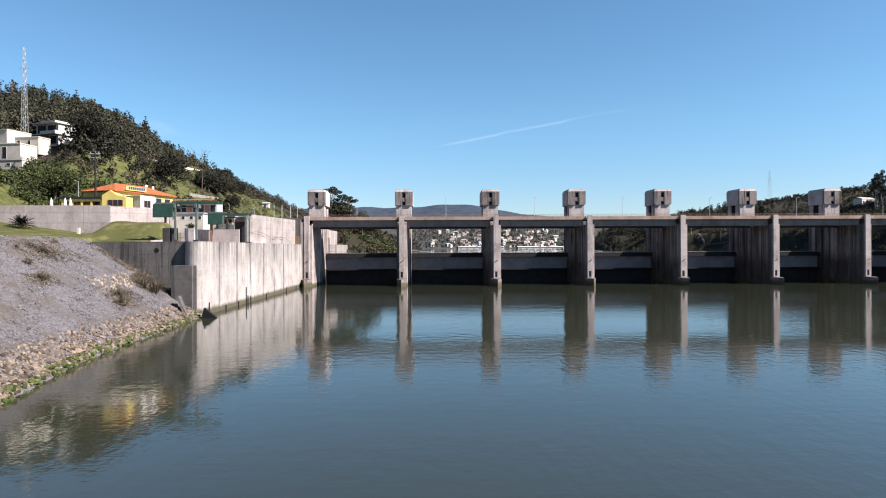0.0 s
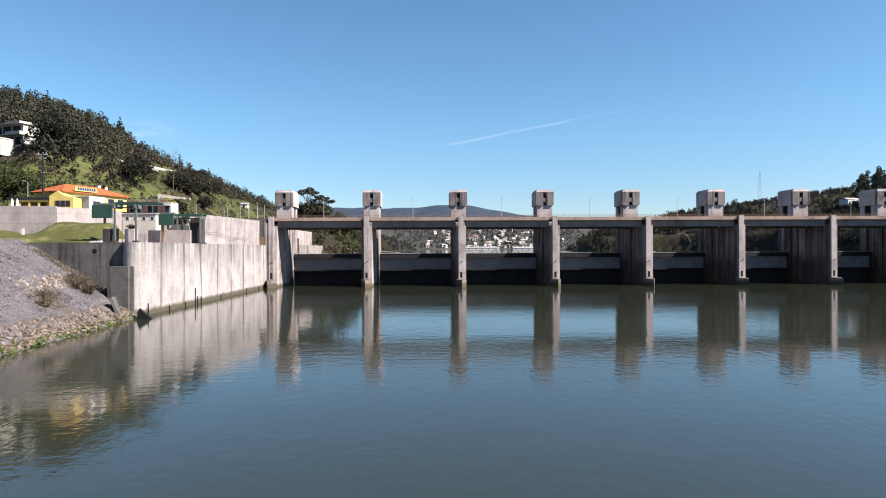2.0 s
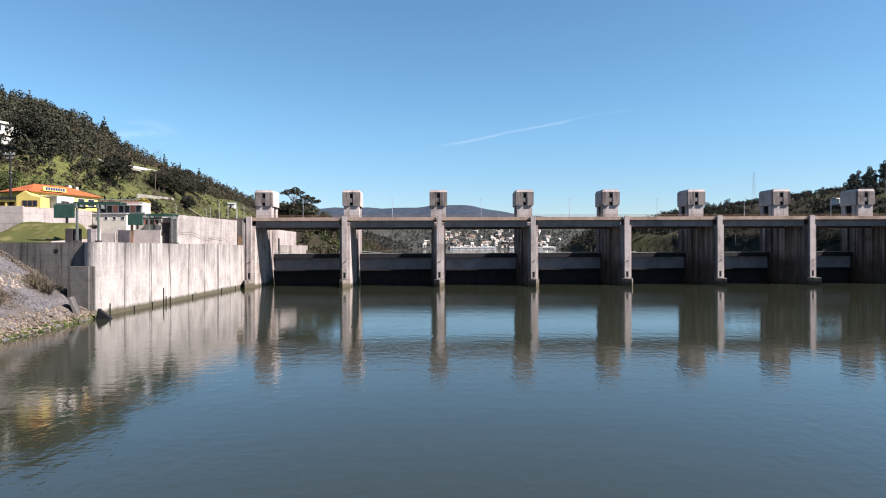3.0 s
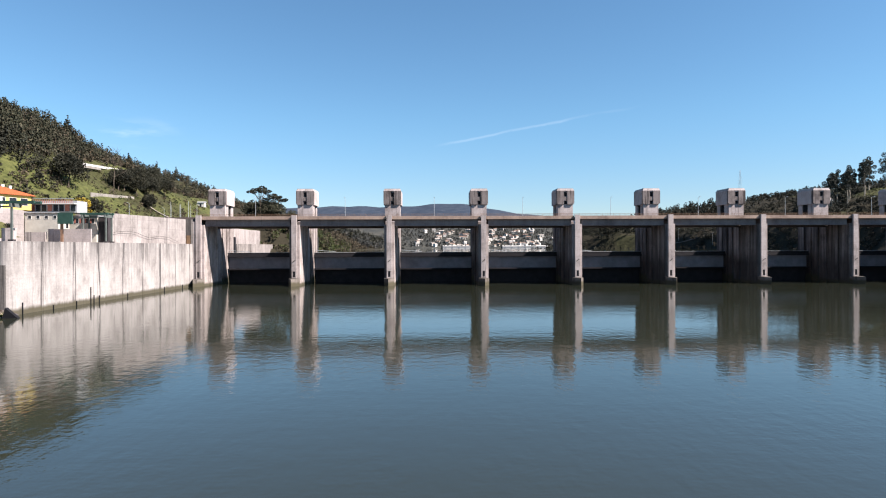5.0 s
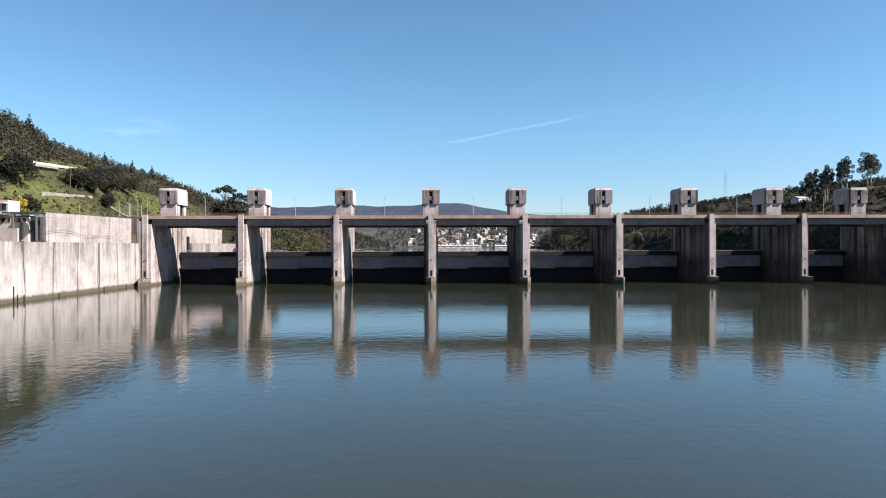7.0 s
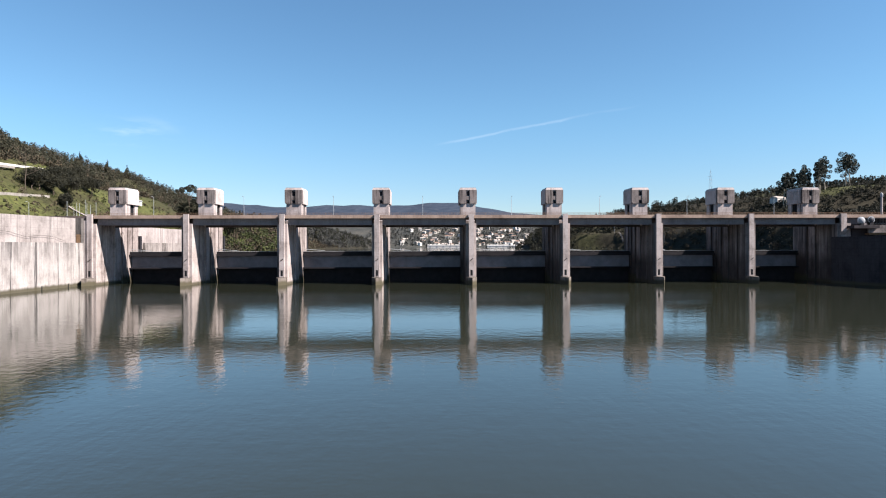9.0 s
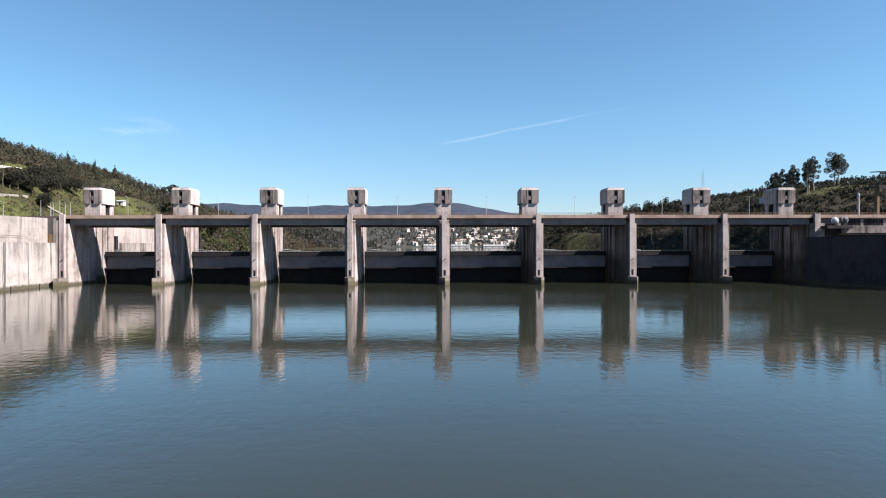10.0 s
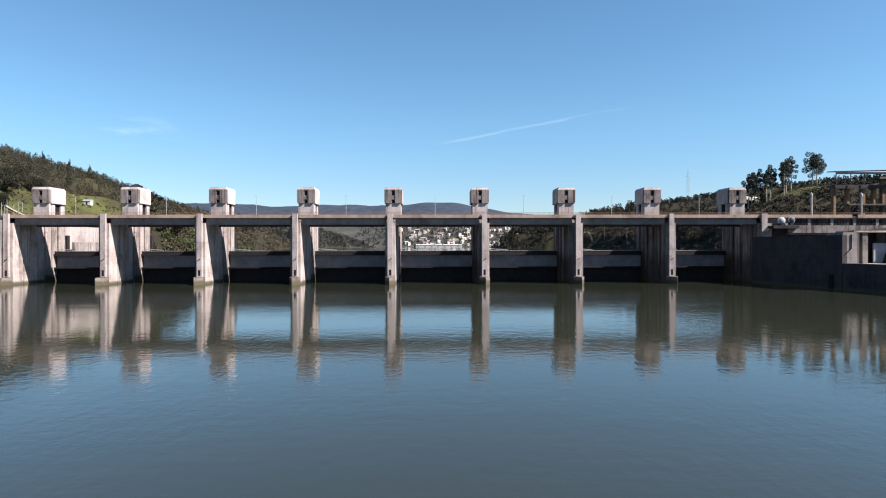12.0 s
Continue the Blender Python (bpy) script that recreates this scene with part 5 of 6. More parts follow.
# pale paths on the slope
def slope_path(pts, half=1.1, material=None):
    V, F = [], []
    for i in range(51):
        k = i / 50 * (len(pts) - 1)
        j = min(int(k), len(pts) - 2)
        px, py = [a + (c - a) * (k - j) for a, c in zip(pts[j], pts[j + 1])]
        d = Vector((pts[j + 1][0] - pts[j][0], pts[j + 1][1] - pts[j][1])).normalized() * half
        for e in (-1, 1):
            x, y = px - d.y * e, py + d.x * e
            V.append((x, y, float(np.max(ground_z([x, px], [y, py]))) + 0.3))
        if i:
            F.append((2 * i - 2, 2 * i - 1, 2 * i + 1, 2 * i))
    me = mesh_of("slope_path", V, F, material or WALL_CONCRETE)
    return tagged(new("slope_path", me), "pale worn path across the slope", "path", kind="structure")


slope_path([(-77, 262), (-74, 276), (-71, 292), (-69, 310)])
slope_path([(-92, 287), (-88, 289), (-83, 291), (-76, 298)], 1.6)
slope_path([(247, 592), (250, 560), (255, 515), (260, 478)], 0.7, STAINED)
h = thing("garden_hut", -99.5, 365, float(ground_z(-98, 365)) - 0.3, "small white hut on the grassy slope", "hut")
part("wall", boxes((0, 4.0, 0, 3.0, 0, 2.6)), WHITE_PAINT, h)
part("roof", gable_roof(bmesh.new(), 0, 4.0, 0, 3.0, 2.61, 0.7), GREY_RENDER, h)
part("door", boxes((1.4, 2.4, -0.05, 0.0, 0, 2.0)), GLASS_DARK, h)

# ---- stony river bank ----
def gravel_material():
    m, b = shader("grey rubble bank")
    big = noise_of(m, 0.14, (1, 1, 1), 6, 0.65)
    v = node(m, "ShaderNodeTexVoronoi", Scale=3.4)
    link(m, where(m), v.inputs["Vector"])
    fine = noise_of(m, 5.0, (1, 1, 1), 5, 0.7)
    stone = ramp(m, v.outputs["Color"], (0.1, (0.07, 0.064, 0.07)), (0.5, (0.105, 0.096, 0.102)), (0.9, (0.145, 0.134, 0.138)))
    c = mixed(m, 0.6, stone, ramp(m, fine, (0.3, grey(0.55)), (0.7, grey(1.15))), "MULTIPLY")
    c = mixed(m, ramp(m, big, (0.5, grey(0)), (0.62, grey(0.8))), c, (0.075, 0.06, 0.048))
    link(m, c, b.inputs["Base Color"])
    b.inputs["Roughness"].default_value = 0.95
    bumped(m, b, v.outputs["Distance"], 0.9, 0.25)
    return m


GRAVEL = gravel_material()


def stone_material(name, *tones):
    m, b = shader(name)
    oi = m.node_tree.nodes.new("ShaderNodeObjectInfo")
    g = m.node_tree.nodes.new("ShaderNodeNewGeometry")
    add = m.node_tree.nodes.new("ShaderNodeMath")
    add.operation = "ADD"
    link(m, oi.outputs["Random"], add.inputs[0])
    link(m, g.outputs["Random Per Island"], add.inputs[1])
    fr = m.node_tree.nodes.new("ShaderNodeMath")
    fr.operation = "FRACT"
    link(m, add.outputs[0], fr.inputs[0])
    c = ramp(m, fr.outputs[0], *[(0.1 + 0.8 * i / (len(tones) - 1), t) for i, t in enumerate(tones)])
    n = noise_of(m, 3.0, (1, 1, 1), 5, 0.7)
    link(m, mixed(m, 0.8, c, ramp(m, n, (0.3, grey(0.6)), (0.7, grey(1.15))), "MULTIPLY"), b.inputs["Base Color"])
    b.inputs["Roughness"].default_value = 0.9
    bumped(m, b, n, 0.5, 0.08)
    return m


STONE_TAN = stone_material("tan broken rock", (0.05, 0.036, 0.028), (0.12, 0.088, 0.066), (0.23, 0.178, 0.14), (0.075, 0.06, 0.05), (0.17, 0.14, 0.118))
STONE_PALE = stone_material("pale tan rock", (0.15, 0.115, 0.09), (0.26, 0.2, 0.155), (0.32, 0.26, 0.21), (0.12, 0.1, 0.085))
STONE_GREY = stone_material("grey rubble", (0.078, 0.071, 0.077), (0.11, 0.101, 0.108), (0.145, 0.134, 0.138), (0.092, 0.084, 0.09))
STONE_MOSS = stone_material("mossy wet rock", (0.02, 0.028, 0.007), (0.042, 0.06, 0.011), (0.075, 0.085, 0.025), (0.05, 0.042, 0.03))


def shore_x(y):
    return float(np.interp(y, LEFT_Y, LEFT_X))


def bank_point(y, s):
    x = shore_x(y) - s
    return x, y, float(ground_z(x, y))


bx = np.arange(-3, 29.0, 0.5)
by = np.arange(20, 125.9, 0.5)
S, Y = np.meshgrid(bx, by)
X = np.interp(Y, LEFT_Y, LEFT_X) - S
Z = np.clip(0.63 * (S), -5, 15.35) + 0.12 + 0.16 * wobble(X, Y, 1.7, 2.0) + 0.05 * wobble(X, Y, 0.6, 5.0)
Z = np.where(S > 24.5, 15.5 - 0.12 * (S - 24.5), Z)
n, k = len(by), len(bx)
ix = np.arange(n * k).reshape(n, k)
quads = np.stack([ix[:-1, :-1], ix[1:, :-1], ix[1:, 1:], ix[:-1, 1:]], -1).reshape(-1, 4)
tagged(new("rubble_bank", mesh_of("rubble_bank", np.stack([X, Y, Z], -1).reshape(-1, 3), quads, GRAVEL)),
       "sloping grey rubble river bank", "bank", kind="structure")


def stone_mesh(seed, material):
    rng = np.random.default_rng(seed)
    b = bmesh.new()
    bmesh.ops.create_icosphere(b, subdivisions=1, radius=1.0)
    for v in b.verts:
        v.co *= rng.uniform(0.55, 1.25)
        v.co.z *= 0.6
    me = bpy.data.meshes.new("rock")
    b.to_mesh(me)
    b.free()
    me.materials.append(material)
    return me


rng = np.random.default_rng(31)
TAN, MOSS = [stone_mesh(i, STONE_TAN) for i in range(5)], [stone_mesh(20 + i, STONE_MOSS) for i in range(4)]
for i in range(270):
    y = rng.uniform(50, 121)
    s = abs(rng.normal()) * 1.25 + 0.05
    x, y, z = bank_point(y, s)
    o = new("rock", MOSS[i % 4] if s < 0.9 else TAN[i % 5])
    r = rng.uniform(0.22, 0.62)
    o.matrix_world = pose(x, y, max(0.63 * s, -0.1) + 0.1 + r * 0.2, *rng.uniform(-30, 30, 2), rng.uniform(0, 360)) @ Matrix.Diagonal((r, r * rng.uniform(0.7, 1.1), r * 0.8, 1))
    tagged(o, "mossy rock at the waterline" if s < 0.9 else "tan broken rock on the river bank", "rock", "bank rocks")


def rubble(name, seed, n, y0, y1, s0, s1, r0, r1, material, label, power=1.0):
    rng = np.random.default_rng(seed)
    b = bmesh.new()
    bmesh.ops.create_icosphere(b, subdivisions=1, radius=1.0)
    base = np.array([v.co[:] for v in b.verts])
    tri = np.array([[v.index for v in f.verts] for f in b.faces])
    b.free()
    V, F = [], []
    for i in range(n):
        y = rng.uniform(y0, y1)
        s = s0 + (s1 - s0) * rng.random() ** power
        x = shore_x(min(y, 124)) - s
        z = min(0.63 * s, 15.35) + 0.12
        r = rng.uniform(r0, r1)
        v = base * rng.uniform(0.65, 1.2, (len(base), 1)) * r * rng.uniform(0.6, 1.1, 3)
        a = rng.uniform(0, 6.28)
        c, d = math.cos(a), math.sin(a)
        v = v @ np.array(((c, d, 0), (-d, c, 0), (0, 0, 1)))
        V.append(v + (x, y, z))
        F.append(tri + i * len(base))
    return tagged(new(name, mesh_of(name, np.concatenate(V), np.concatenate(F), material)), label, "rubble", kind="stuff")


rubble("grey_rubble", 41, 11000, 48, 124.5, 2.4, 24.5, 0.06, 0.2, STONE_GREY, "grey angular rubble covering the bank")
rubble("tan_rubble", 42, 3200, 48, 122.5, 0.2, 4.2, 0.1, 0.36, STONE_TAN, "tan broken stones near the waterline", 1.6)
rubble("mossy_rubble", 43, 500, 48, 123.5, -0.6, 1.2, 0.15, 0.42, STONE_MOSS, "green mossy stones at the waterline")
rubble("pale_rubble", 44, 210, 102, 123, 9.8, 13.6, 0.12, 0.42, STONE_PALE, "pale loose stones beside the quay")


def shrub(x, y, z, r, seed, leaf, label):
    rng = np.random.default_rng(seed)
    s = thing("shrub", x, y, z, label, "shrub", "bank shrubs")
    v, f = leaf_cards(rng, [(rng.normal() * r * 0.4, rng.normal() * r * 0.4, r * 0.5) for _ in range(7)], [r * 0.55] * 7, 130 / r, 0.1, 0.9, 0.15)
    o = new("foliage", mesh_of("foliage", v, f, leaf))
    o.parent = s
    b = bmesh.new()
    for k in range(150):
        a, t = rng.uniform(0, 6.28), math.sqrt(rng.uniform(0.0, 1.0))
        rod(b, (0, 0, -0.2), (math.cos(a) * r * t, math.sin(a) * r * t, r * (1.55 - 0.8 * t) * rng.uniform(0.8, 1.1)), 0.03, 0.014, 3)
    part("stems", b, TWIG, s)
    return s


for x, y, r, leaf, seed in ((-54.9, 116.8, 2.8, LEAF_DRY, 1), (-53.3, 118.2, 2.2, LEAF_DRY, 2), (-56.4, 118.6, 2.0, LEAF_DRY, 21), (-50.6, 100.6, 1.7, LEAF_DRY, 3), (-52.4, 103.4, 1.5, LEAF_BRUSH, 4), (-57.3, 90.6, 1.2, LEAF_BRUSH, 5),
                           (-38.6, 51.0, 1.2, LEAF_GREEN, 6)):
    z = min(0.63 * (shore_x(min(y, 124)) - x), 15.3)
    shrub(x, y, z, r, seed, leaf, "dry olive-brown shrub on the rubble bank")


def weeds(name, seed, n, y0, y1, s0, s1, leaf, label):
    """Low dry growth matted over a stretch of the bank, thinning out to its edges."""
    rng = np.random.default_rng(seed)
    y = (y0 + y1) / 2 + np.clip(rng.normal(size=n), -2, 2) * (y1 - y0) / 4
    d = (s0 + s1) / 2 + np.clip(rng.normal(size=n), -2, 2) * (s1 - s0) / 4
    cs = [(shore_x(min(b, 124)) - c, b, min(0.63 * c, 15.35) + 0.25) for b, c in zip(y, d)]
    v, f = leaf_cards(rng, cs, [0.5] * n, 46, 0.1, 0.7, 0.1)
    return tagged(new(name, mesh_of(name, v, f, leaf)), label, "weeds", kind="stuff")


weeds("wall_foot_weeds", 71, 420, 122.0, 125.4, 5.5, 22.5, LEAF_WEED, "brown dry weeds along the foot of the back wall")
weeds("upper_weeds", 72, 420, 96.0, 112.0, 17.5, 23.0, LEAF_WEED, "brown dry weeds on the upper rubble bank")
weeds("middle_weeds", 73, 260, 98.5, 110.0, 5.5, 10.5, LEAF_WEED, "thin brown weeds between the rubble")
weeds("lower_weeds", 74, 120, 86.0, 94.0, 12.0, 15.0, LEAF_WEED, "thin brown weeds between the rubble")
rng = np.random.default_rng(61)
for i in range(9):
    y, d = rng.uniform(78, 112), rng.uniform(17, 23.5)
    shrub(shore_x(y) - d, y, min(0.63 * d, 15.3) + 0.05, rng.uniform(0.35, 0.8), 100 + i, LEAF_WEED, "low dry brown weed tuft on the rubble bank")
shrub(-51.2, 130.5, 17.45, 0.9, 12, LEAF_GREEN, "green shrub growing on the concrete plinth")

# lawn
lx, ly = np.arange(-118, -57.4, 1.2), np.arange(84, 146.0, 1.2)
LX, LY = np.meshgrid(lx, ly)
edge = np.interp(np.minimum(LY, 125), LEFT_Y, LEFT_X) - 24.3
LZ = 15.55 + 0.035 * np.maximum(edge - LX, 0) + 0.11 * np.maximum(-72 - LX, 0) * ease(100, 142, LY) + 0.45 * np.exp(-(((LX + 70) / 5) ** 2 + ((LY - 143) / 4) ** 2)) + 0.08 * wobble(LX, LY, 3, 1)
LZ = np.where(LX > edge + 0.3, np.where(LY > 126.4, 14.9 + 0.05 * (LY - 126), 5.0), LZ)
LZ = np.where((LY < 126.4) & (LX > edge + 0.3), 0.0, LZ)
# grassy mound against the second stretch of the terrace wall
LZ = LZ + 3.6 * ease(129, 141.5, LY) * ease(-76.0, -72.0, LX) * (1 - ease(-62.5, -58.6, LX))
n, k = len(ly), len(lx)
ix = np.arange(n * k).reshape(n, k)
quads = np.stack([ix[:-1, :-1], ix[:-1, 1:], ix[1:, 1:], ix[1:, :-1]], -1).reshape(-1, 4)


def lawn_material():
    m, b = shader("short grass")
    n1, n2 = noise_of(m, 0.25, (1, 1, 1), 5), noise_of(m, 4.0, (1, 1, 1), 5, 0.7)
    c = mixed(m, n2, (0.034, 0.038, 0.012), (0.07, 0.07, 0.023))
    link(m, mixed(m, ramp(m, n1, (0.5, grey(0)), (0.7, grey(0.7))), c, (0.14, 0.12, 0.055)), b.inputs["Base Color"])
    b.inputs["Roughness"].default_value = 0.95
    bumped(m, b, n2, 0.6, 0.15)
    return m


LAWN = lawn_material()
tagged(new("lawn", mesh_of("lawn", np.stack([LX, LY, LZ], -1).reshape(-1, 3), quads, LAWN, True)), "mown green lawn above the river bank", "lawn", kind="structure")


def palm(x, y, z):
    p = thing("palm", x, y, z, "low date palm with arching fronds on the lawn", "palm")
    b = bmesh.new()
    rod(b, (0, 0, -0.3), (0, 0, 1.5), 0.45, 0.4, 10)
    part("trunk", b, BARK, p)
    rng = np.random.default_rng(5)
    for k in range(74):
        a, up = k * 2.4, 0.1 + 1.35 * ((k * 0.7548) % 1)
        L = 3.9 * rng.uniform(0.8, 1.1)
        V, F = [], []
        prev = None
        for j in range(9):
            t = j / 8
            h = math.cos(a) * L * t * math.cos(up), math.sin(a) * L * t * math.cos(up), 1.5 + L * t * math.sin(up) - 0.38 * L * t * t
            w = 0.34 * math.sin(math.pi * min(1, 0.12 + t * 0.9)) + 0.03
            sx, sy = -math.sin(a) * w, math.cos(a) * w
            V += [(h[0] - sx, h[1] - sy, h[2] - 0.35 * w), h, (h[0] + sx, h[1] + sy, h[2] - 0.35 * w)]
            if j:
                i = j * 3
                # leaflets: gaps left between neighbours
                F += [(i - 3, i - 2, i + 1), (i - 2, i - 1, i + 2)]
        me = mesh_of("frond", V, F, LEAF_DARK)
        o = new("frond", me)
        o.parent = p
    return p


palm(-88.6, 134.5, 17.0)

# ---- single trees ----
T = make_tree("tree", 1, 12, 14, LEAF_DARK, BARK, "large dark evergreen tree on the slope", "round", 0.3, 40)
put(T, True, -96.6, 231)
put(T, False, -118, 216, 60)
T = make_tree("tree", 2, 9.5, 11, LEAF_DARK, BARK, "dark spreading evergreen oak on the slope", "round", 0.26, 44)
put(T, True, -99.6, 274)
for x, y, a in ((-97.5, 285, 120), (-102.5, 294, 300), (-104, 304, 10), (-102.6, 313, 70), (-100, 279, 170), (-106, 318, 250), (-99, 300, 200), (-101, 324, 40)):
    put(T, False, x, y, a)
T = make_tree("tree", 12, 6.2, 6.5, LEAF_DARK, BARK, "small dark bushy tree below the stone wall", "round", 0.24, 60)
put(T, True, -90.4, 282)
put(T, False, -91.8, 285, 90)
T = make_tree("tree", 3, 10, 12, LEAF_GREEN, BARK, "broad green garden tree behind the terrace", "round", 0.24, 60)
put(T, True, -97, 170)
put(T, False, -90, 161, 100)
put(T, False, -106, 176, 220)
T = make_tree("tree", 4, 6.5, 6, LEAF_GOLD, BARK, "yellow flowering mimosa tree beside the lock", "round", 0.25, 60)
put(T, True, -66.4, 184, 0, 21.6)
T = make_tree("tree", 5, 7, 6, LEAF_DARK, BARK, "small dark tree beside the mimosa", "round", 0.28, 50)
put(T, True, -64.4, 189, 0, 21.8)
put(T, False, -69.5, 192, 120, 21.8)
T = make_tree("tree", 6, 24, 13, LEAF_DARK, BARK, "tall umbrella pine by the reservoir", "umbrella", 0.3, 60)
put(T, True, -53.6, 330, 0, 22.3)
put(T, False, -46.5, 334, 140, 18.6)
T = make_tree("tree", 7, 15.5, 13, LEAF_PINE, BARK, "dark broad tree by the reservoir", "round", 0.34, 26)
put(T, True, -45, 332)
for x, y, a in ((-48, 338, 50), (-38, 336, 100), (-58, 345, 200), (-52, 333, 300), (-33, 340, 20), (-64, 350, 130)):
    put(T, False, x, y, a)
T = make_tree("tree", 8, 10.5, 6.5, LEAF_PINE, BARK, "dark pine standing above the woods", "conifer", 0.4, 26)
put(T, True, -139.5, 305)
for x, y, a in ((-153, 270, 10), (-160, 330, 50), (-136, 352, 100), (-190, 268, 150), (-170, 262, 60), (-139, 420, 80), (-172, 478, 70), (-159, 482, 140), (-197, 486, 260)):
    put(T, False, x, y, a)
T = make_tree("tree", 9, 28, 11, LEAF_EUC, PALE_BARK, "tall ragged eucalyptus standing in a row on the hill", "tall", 0.34, 62)
put(T, True, 357, 492)
for x, y, a in ((362, 497, 50), (370, 490, 100), (377, 498, 150), (367, 503, 210), (386, 493, 250), (381, 503, 300), (391, 499, 80), (395, 506, 130), (402, 510, 330), (374, 508, 10)):
    put(T, False, x, y, a)
T = make_tree("tree", 10, 33, 16, LEAF_EUC, PALE_BARK, "tallest eucalyptus on the hill", "tall", 0.33, 42)
put(T, True, 425, 518)
put(T, False, 432, 524, 90)

# bare winter trees
def bare_tree(x, y, z, h, seed):
    rng = np.random.default_rng(seed)
    t = thing("bare_tree", x, y, z, "leafless winter tree with thin branches", "tree", "bare trees")
    b = bmesh.new()
    ends = limbs(b, rng, (0, 0, -0.5), (0, 0, h), h * 0.011, 11, h * 0.33, 5)
    for e in ends:
        for k in range(4):
            q = e + Vector((*(rng.normal(size=2) * h * 0.09), abs(rng.normal()) * h * 0.12))
            rod(b, e, q, h * 0.004, h * 0.0015, 4)
    part("trunk", b, TWIG, t)
    return t


for x, y, h, s in ((-98.7, 268, 17, 1), (-70, 250, 8, 2), (-72, 300, 9, 3), (-64, 320, 10, 4), (-60, 365, 9, 5)):
    bare_tree(x, y, float(ground_z(x, y)), h, s)


def post_lamp(x, y, z, h, label="thin pale lamp post on the bank"):
    s = copy_thing(lamp, pose(x, y, z) @ Matrix.Diagonal((1, 1, h / 8.2, 1)))
    s.scale = (1, 1, h / 8.2)
    return tagged(s, label, "lamp", "bank street lamps")


for x, y, h in ((-68.5, 182, 8), (-77, 236, 8), (-80, 281, 8), (-75, 262, 8), (-88, 155, 7), (-71, 300, 8)):
    post_lamp(x, y, float(ground_z(x, y)), h)
for x, y, h in ((250, 592, 12), (254, 540, 11), (251, 468, 9.5)):
    post_lamp(x, y, float(ground_z(x, y)), h)

# ---- right bank ----
right = tagged(new("training_wall"), "concrete training wall on the shaded bank, coloured dark for its shade", "wall", kind="structure")
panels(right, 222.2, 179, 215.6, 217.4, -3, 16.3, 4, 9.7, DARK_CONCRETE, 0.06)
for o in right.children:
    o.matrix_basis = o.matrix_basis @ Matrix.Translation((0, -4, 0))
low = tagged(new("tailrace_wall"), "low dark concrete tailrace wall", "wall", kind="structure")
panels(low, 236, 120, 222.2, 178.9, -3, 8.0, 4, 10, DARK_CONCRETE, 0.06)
for o in low.children:
    o.matrix_basis = o.matrix_basis @ Matrix.Translation((0, -4, 0))
structure("tailrace_platform", boxes((226.5, 320, 120, 217, 4, 7.9)), CONCRETE, "concrete platform of the powerhouse", "platform")
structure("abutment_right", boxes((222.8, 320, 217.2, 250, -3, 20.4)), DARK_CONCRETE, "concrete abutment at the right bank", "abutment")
structure("wall_niche", boxes((221.35, 222.4, 182.0, 184.6, 0.3, 4.6)), BLACK_GAP, "dark niche in the training wall", "niche")
for i in (8, 9):
    copy_thing(span, pose(PIER0 + SPAN * i, NOSE, -0.65))
    copy_thing(rail_run, pose(PIER0 + SPAN * i, NOSE, -0.65))
p = thing("service_bridge", 227, 214.6, 0, "pale concrete service bridge beside the powerhouse", "bridge")
part("edge_beam", bevelled(boxes((0, 80, 0, 0.5, 17.7, 20.3)), 0.05), HEAD_CONCRETE, p)
part("slab", boxes((0, 80, 0.5, 3.2, 19.6, 20.2)), CONCRETE, p)
# Ochre carries the orange light on the beam's underside.
part("ledge", boxes((0.5, 80, 0.4, 3.0, 17.0, 17.6)), OCHRE, p, "ledge under the beam, coloured ochre for its warm light")
for k in range(4):
    part("bearing_wall", boxes((4 + k * 18, 5.2 + k * 18, 0.6, 2.6, 7.9, 17.0)), DARK_CONCRETE, p)
g = thing("louvre_band", 228, 218.4, 20.45, "dark slatted band under the road deck", "louvre")
part("backing", boxes((0, 72, 0.4, 0.6, 0, 2.6)), BLACK_GAP, g)
part("rail", boxes((0, 72, 0.0, 0.4, 2.3, 2.7)), GIRDER_CONCRETE, g)
for k in range(9):
    part("pier_block", boxes((k * 8.2, k * 8.2 + 1.0, -0.1, 0.39, 0, 2.29)), GIRDER_CONCRETE, g)
sl = boxes((0, 0.16, 0.1, 0.35, 0.05, 2.25))
first = part("slat", sl, STAINED, g)
first.location = (1.4, 0, 0)
for k in range(1, 130):
    if k % 15 < 12:
        o = first.copy()
        scene.collection.objects.link(o)
        o.location = (1.4 + k * 0.54, 0, 0)


TANK_STEEL = plain("dull grey tank steel", (0.07, 0.07, 0.078), 0.6, 0.1, 0.3, 0.8)


def round_tank(x, y, z, r, material, label):
    t = thing("round_tank", x, y, z, label, "tank", "round tanks")
    b = bmesh.new()
    bmesh.ops.create_uvsphere(b, u_segments=20, v_segments=12, radius=r)
    for v in b.verts:
        v.co.y *= 0.7
    for f in b.faces:
        f.smooth = True
    part("shell", b, material, t)
    b = bmesh.new()
    rod(b, (0, -0.3, 0), (0, 0.3, 0), r * 1.04, sides=24)
    part("band", b, GALV, t)
    part("saddle", boxes((-r * 0.6, r * 0.6, -0.4, 0.4, -r - 0.9, -r * 0.75)), DARK_STEEL, t)
    return t


round_tank(225.0, 215.4, 22.0, 1.25, GREY_RENDER, "round pale steel tank on the abutment")
round_tank(228.8, 215.8, 22.3, 1.1, TANK_STEEL, "round grey steel tank on the abutment")
structure("tank_ledge", boxes((221.0, 230.0, 213.2, 217.1, 19.2, 20.2)), DARK_CONCRETE, "dark concrete ledge at the end of the dam", "ledge")
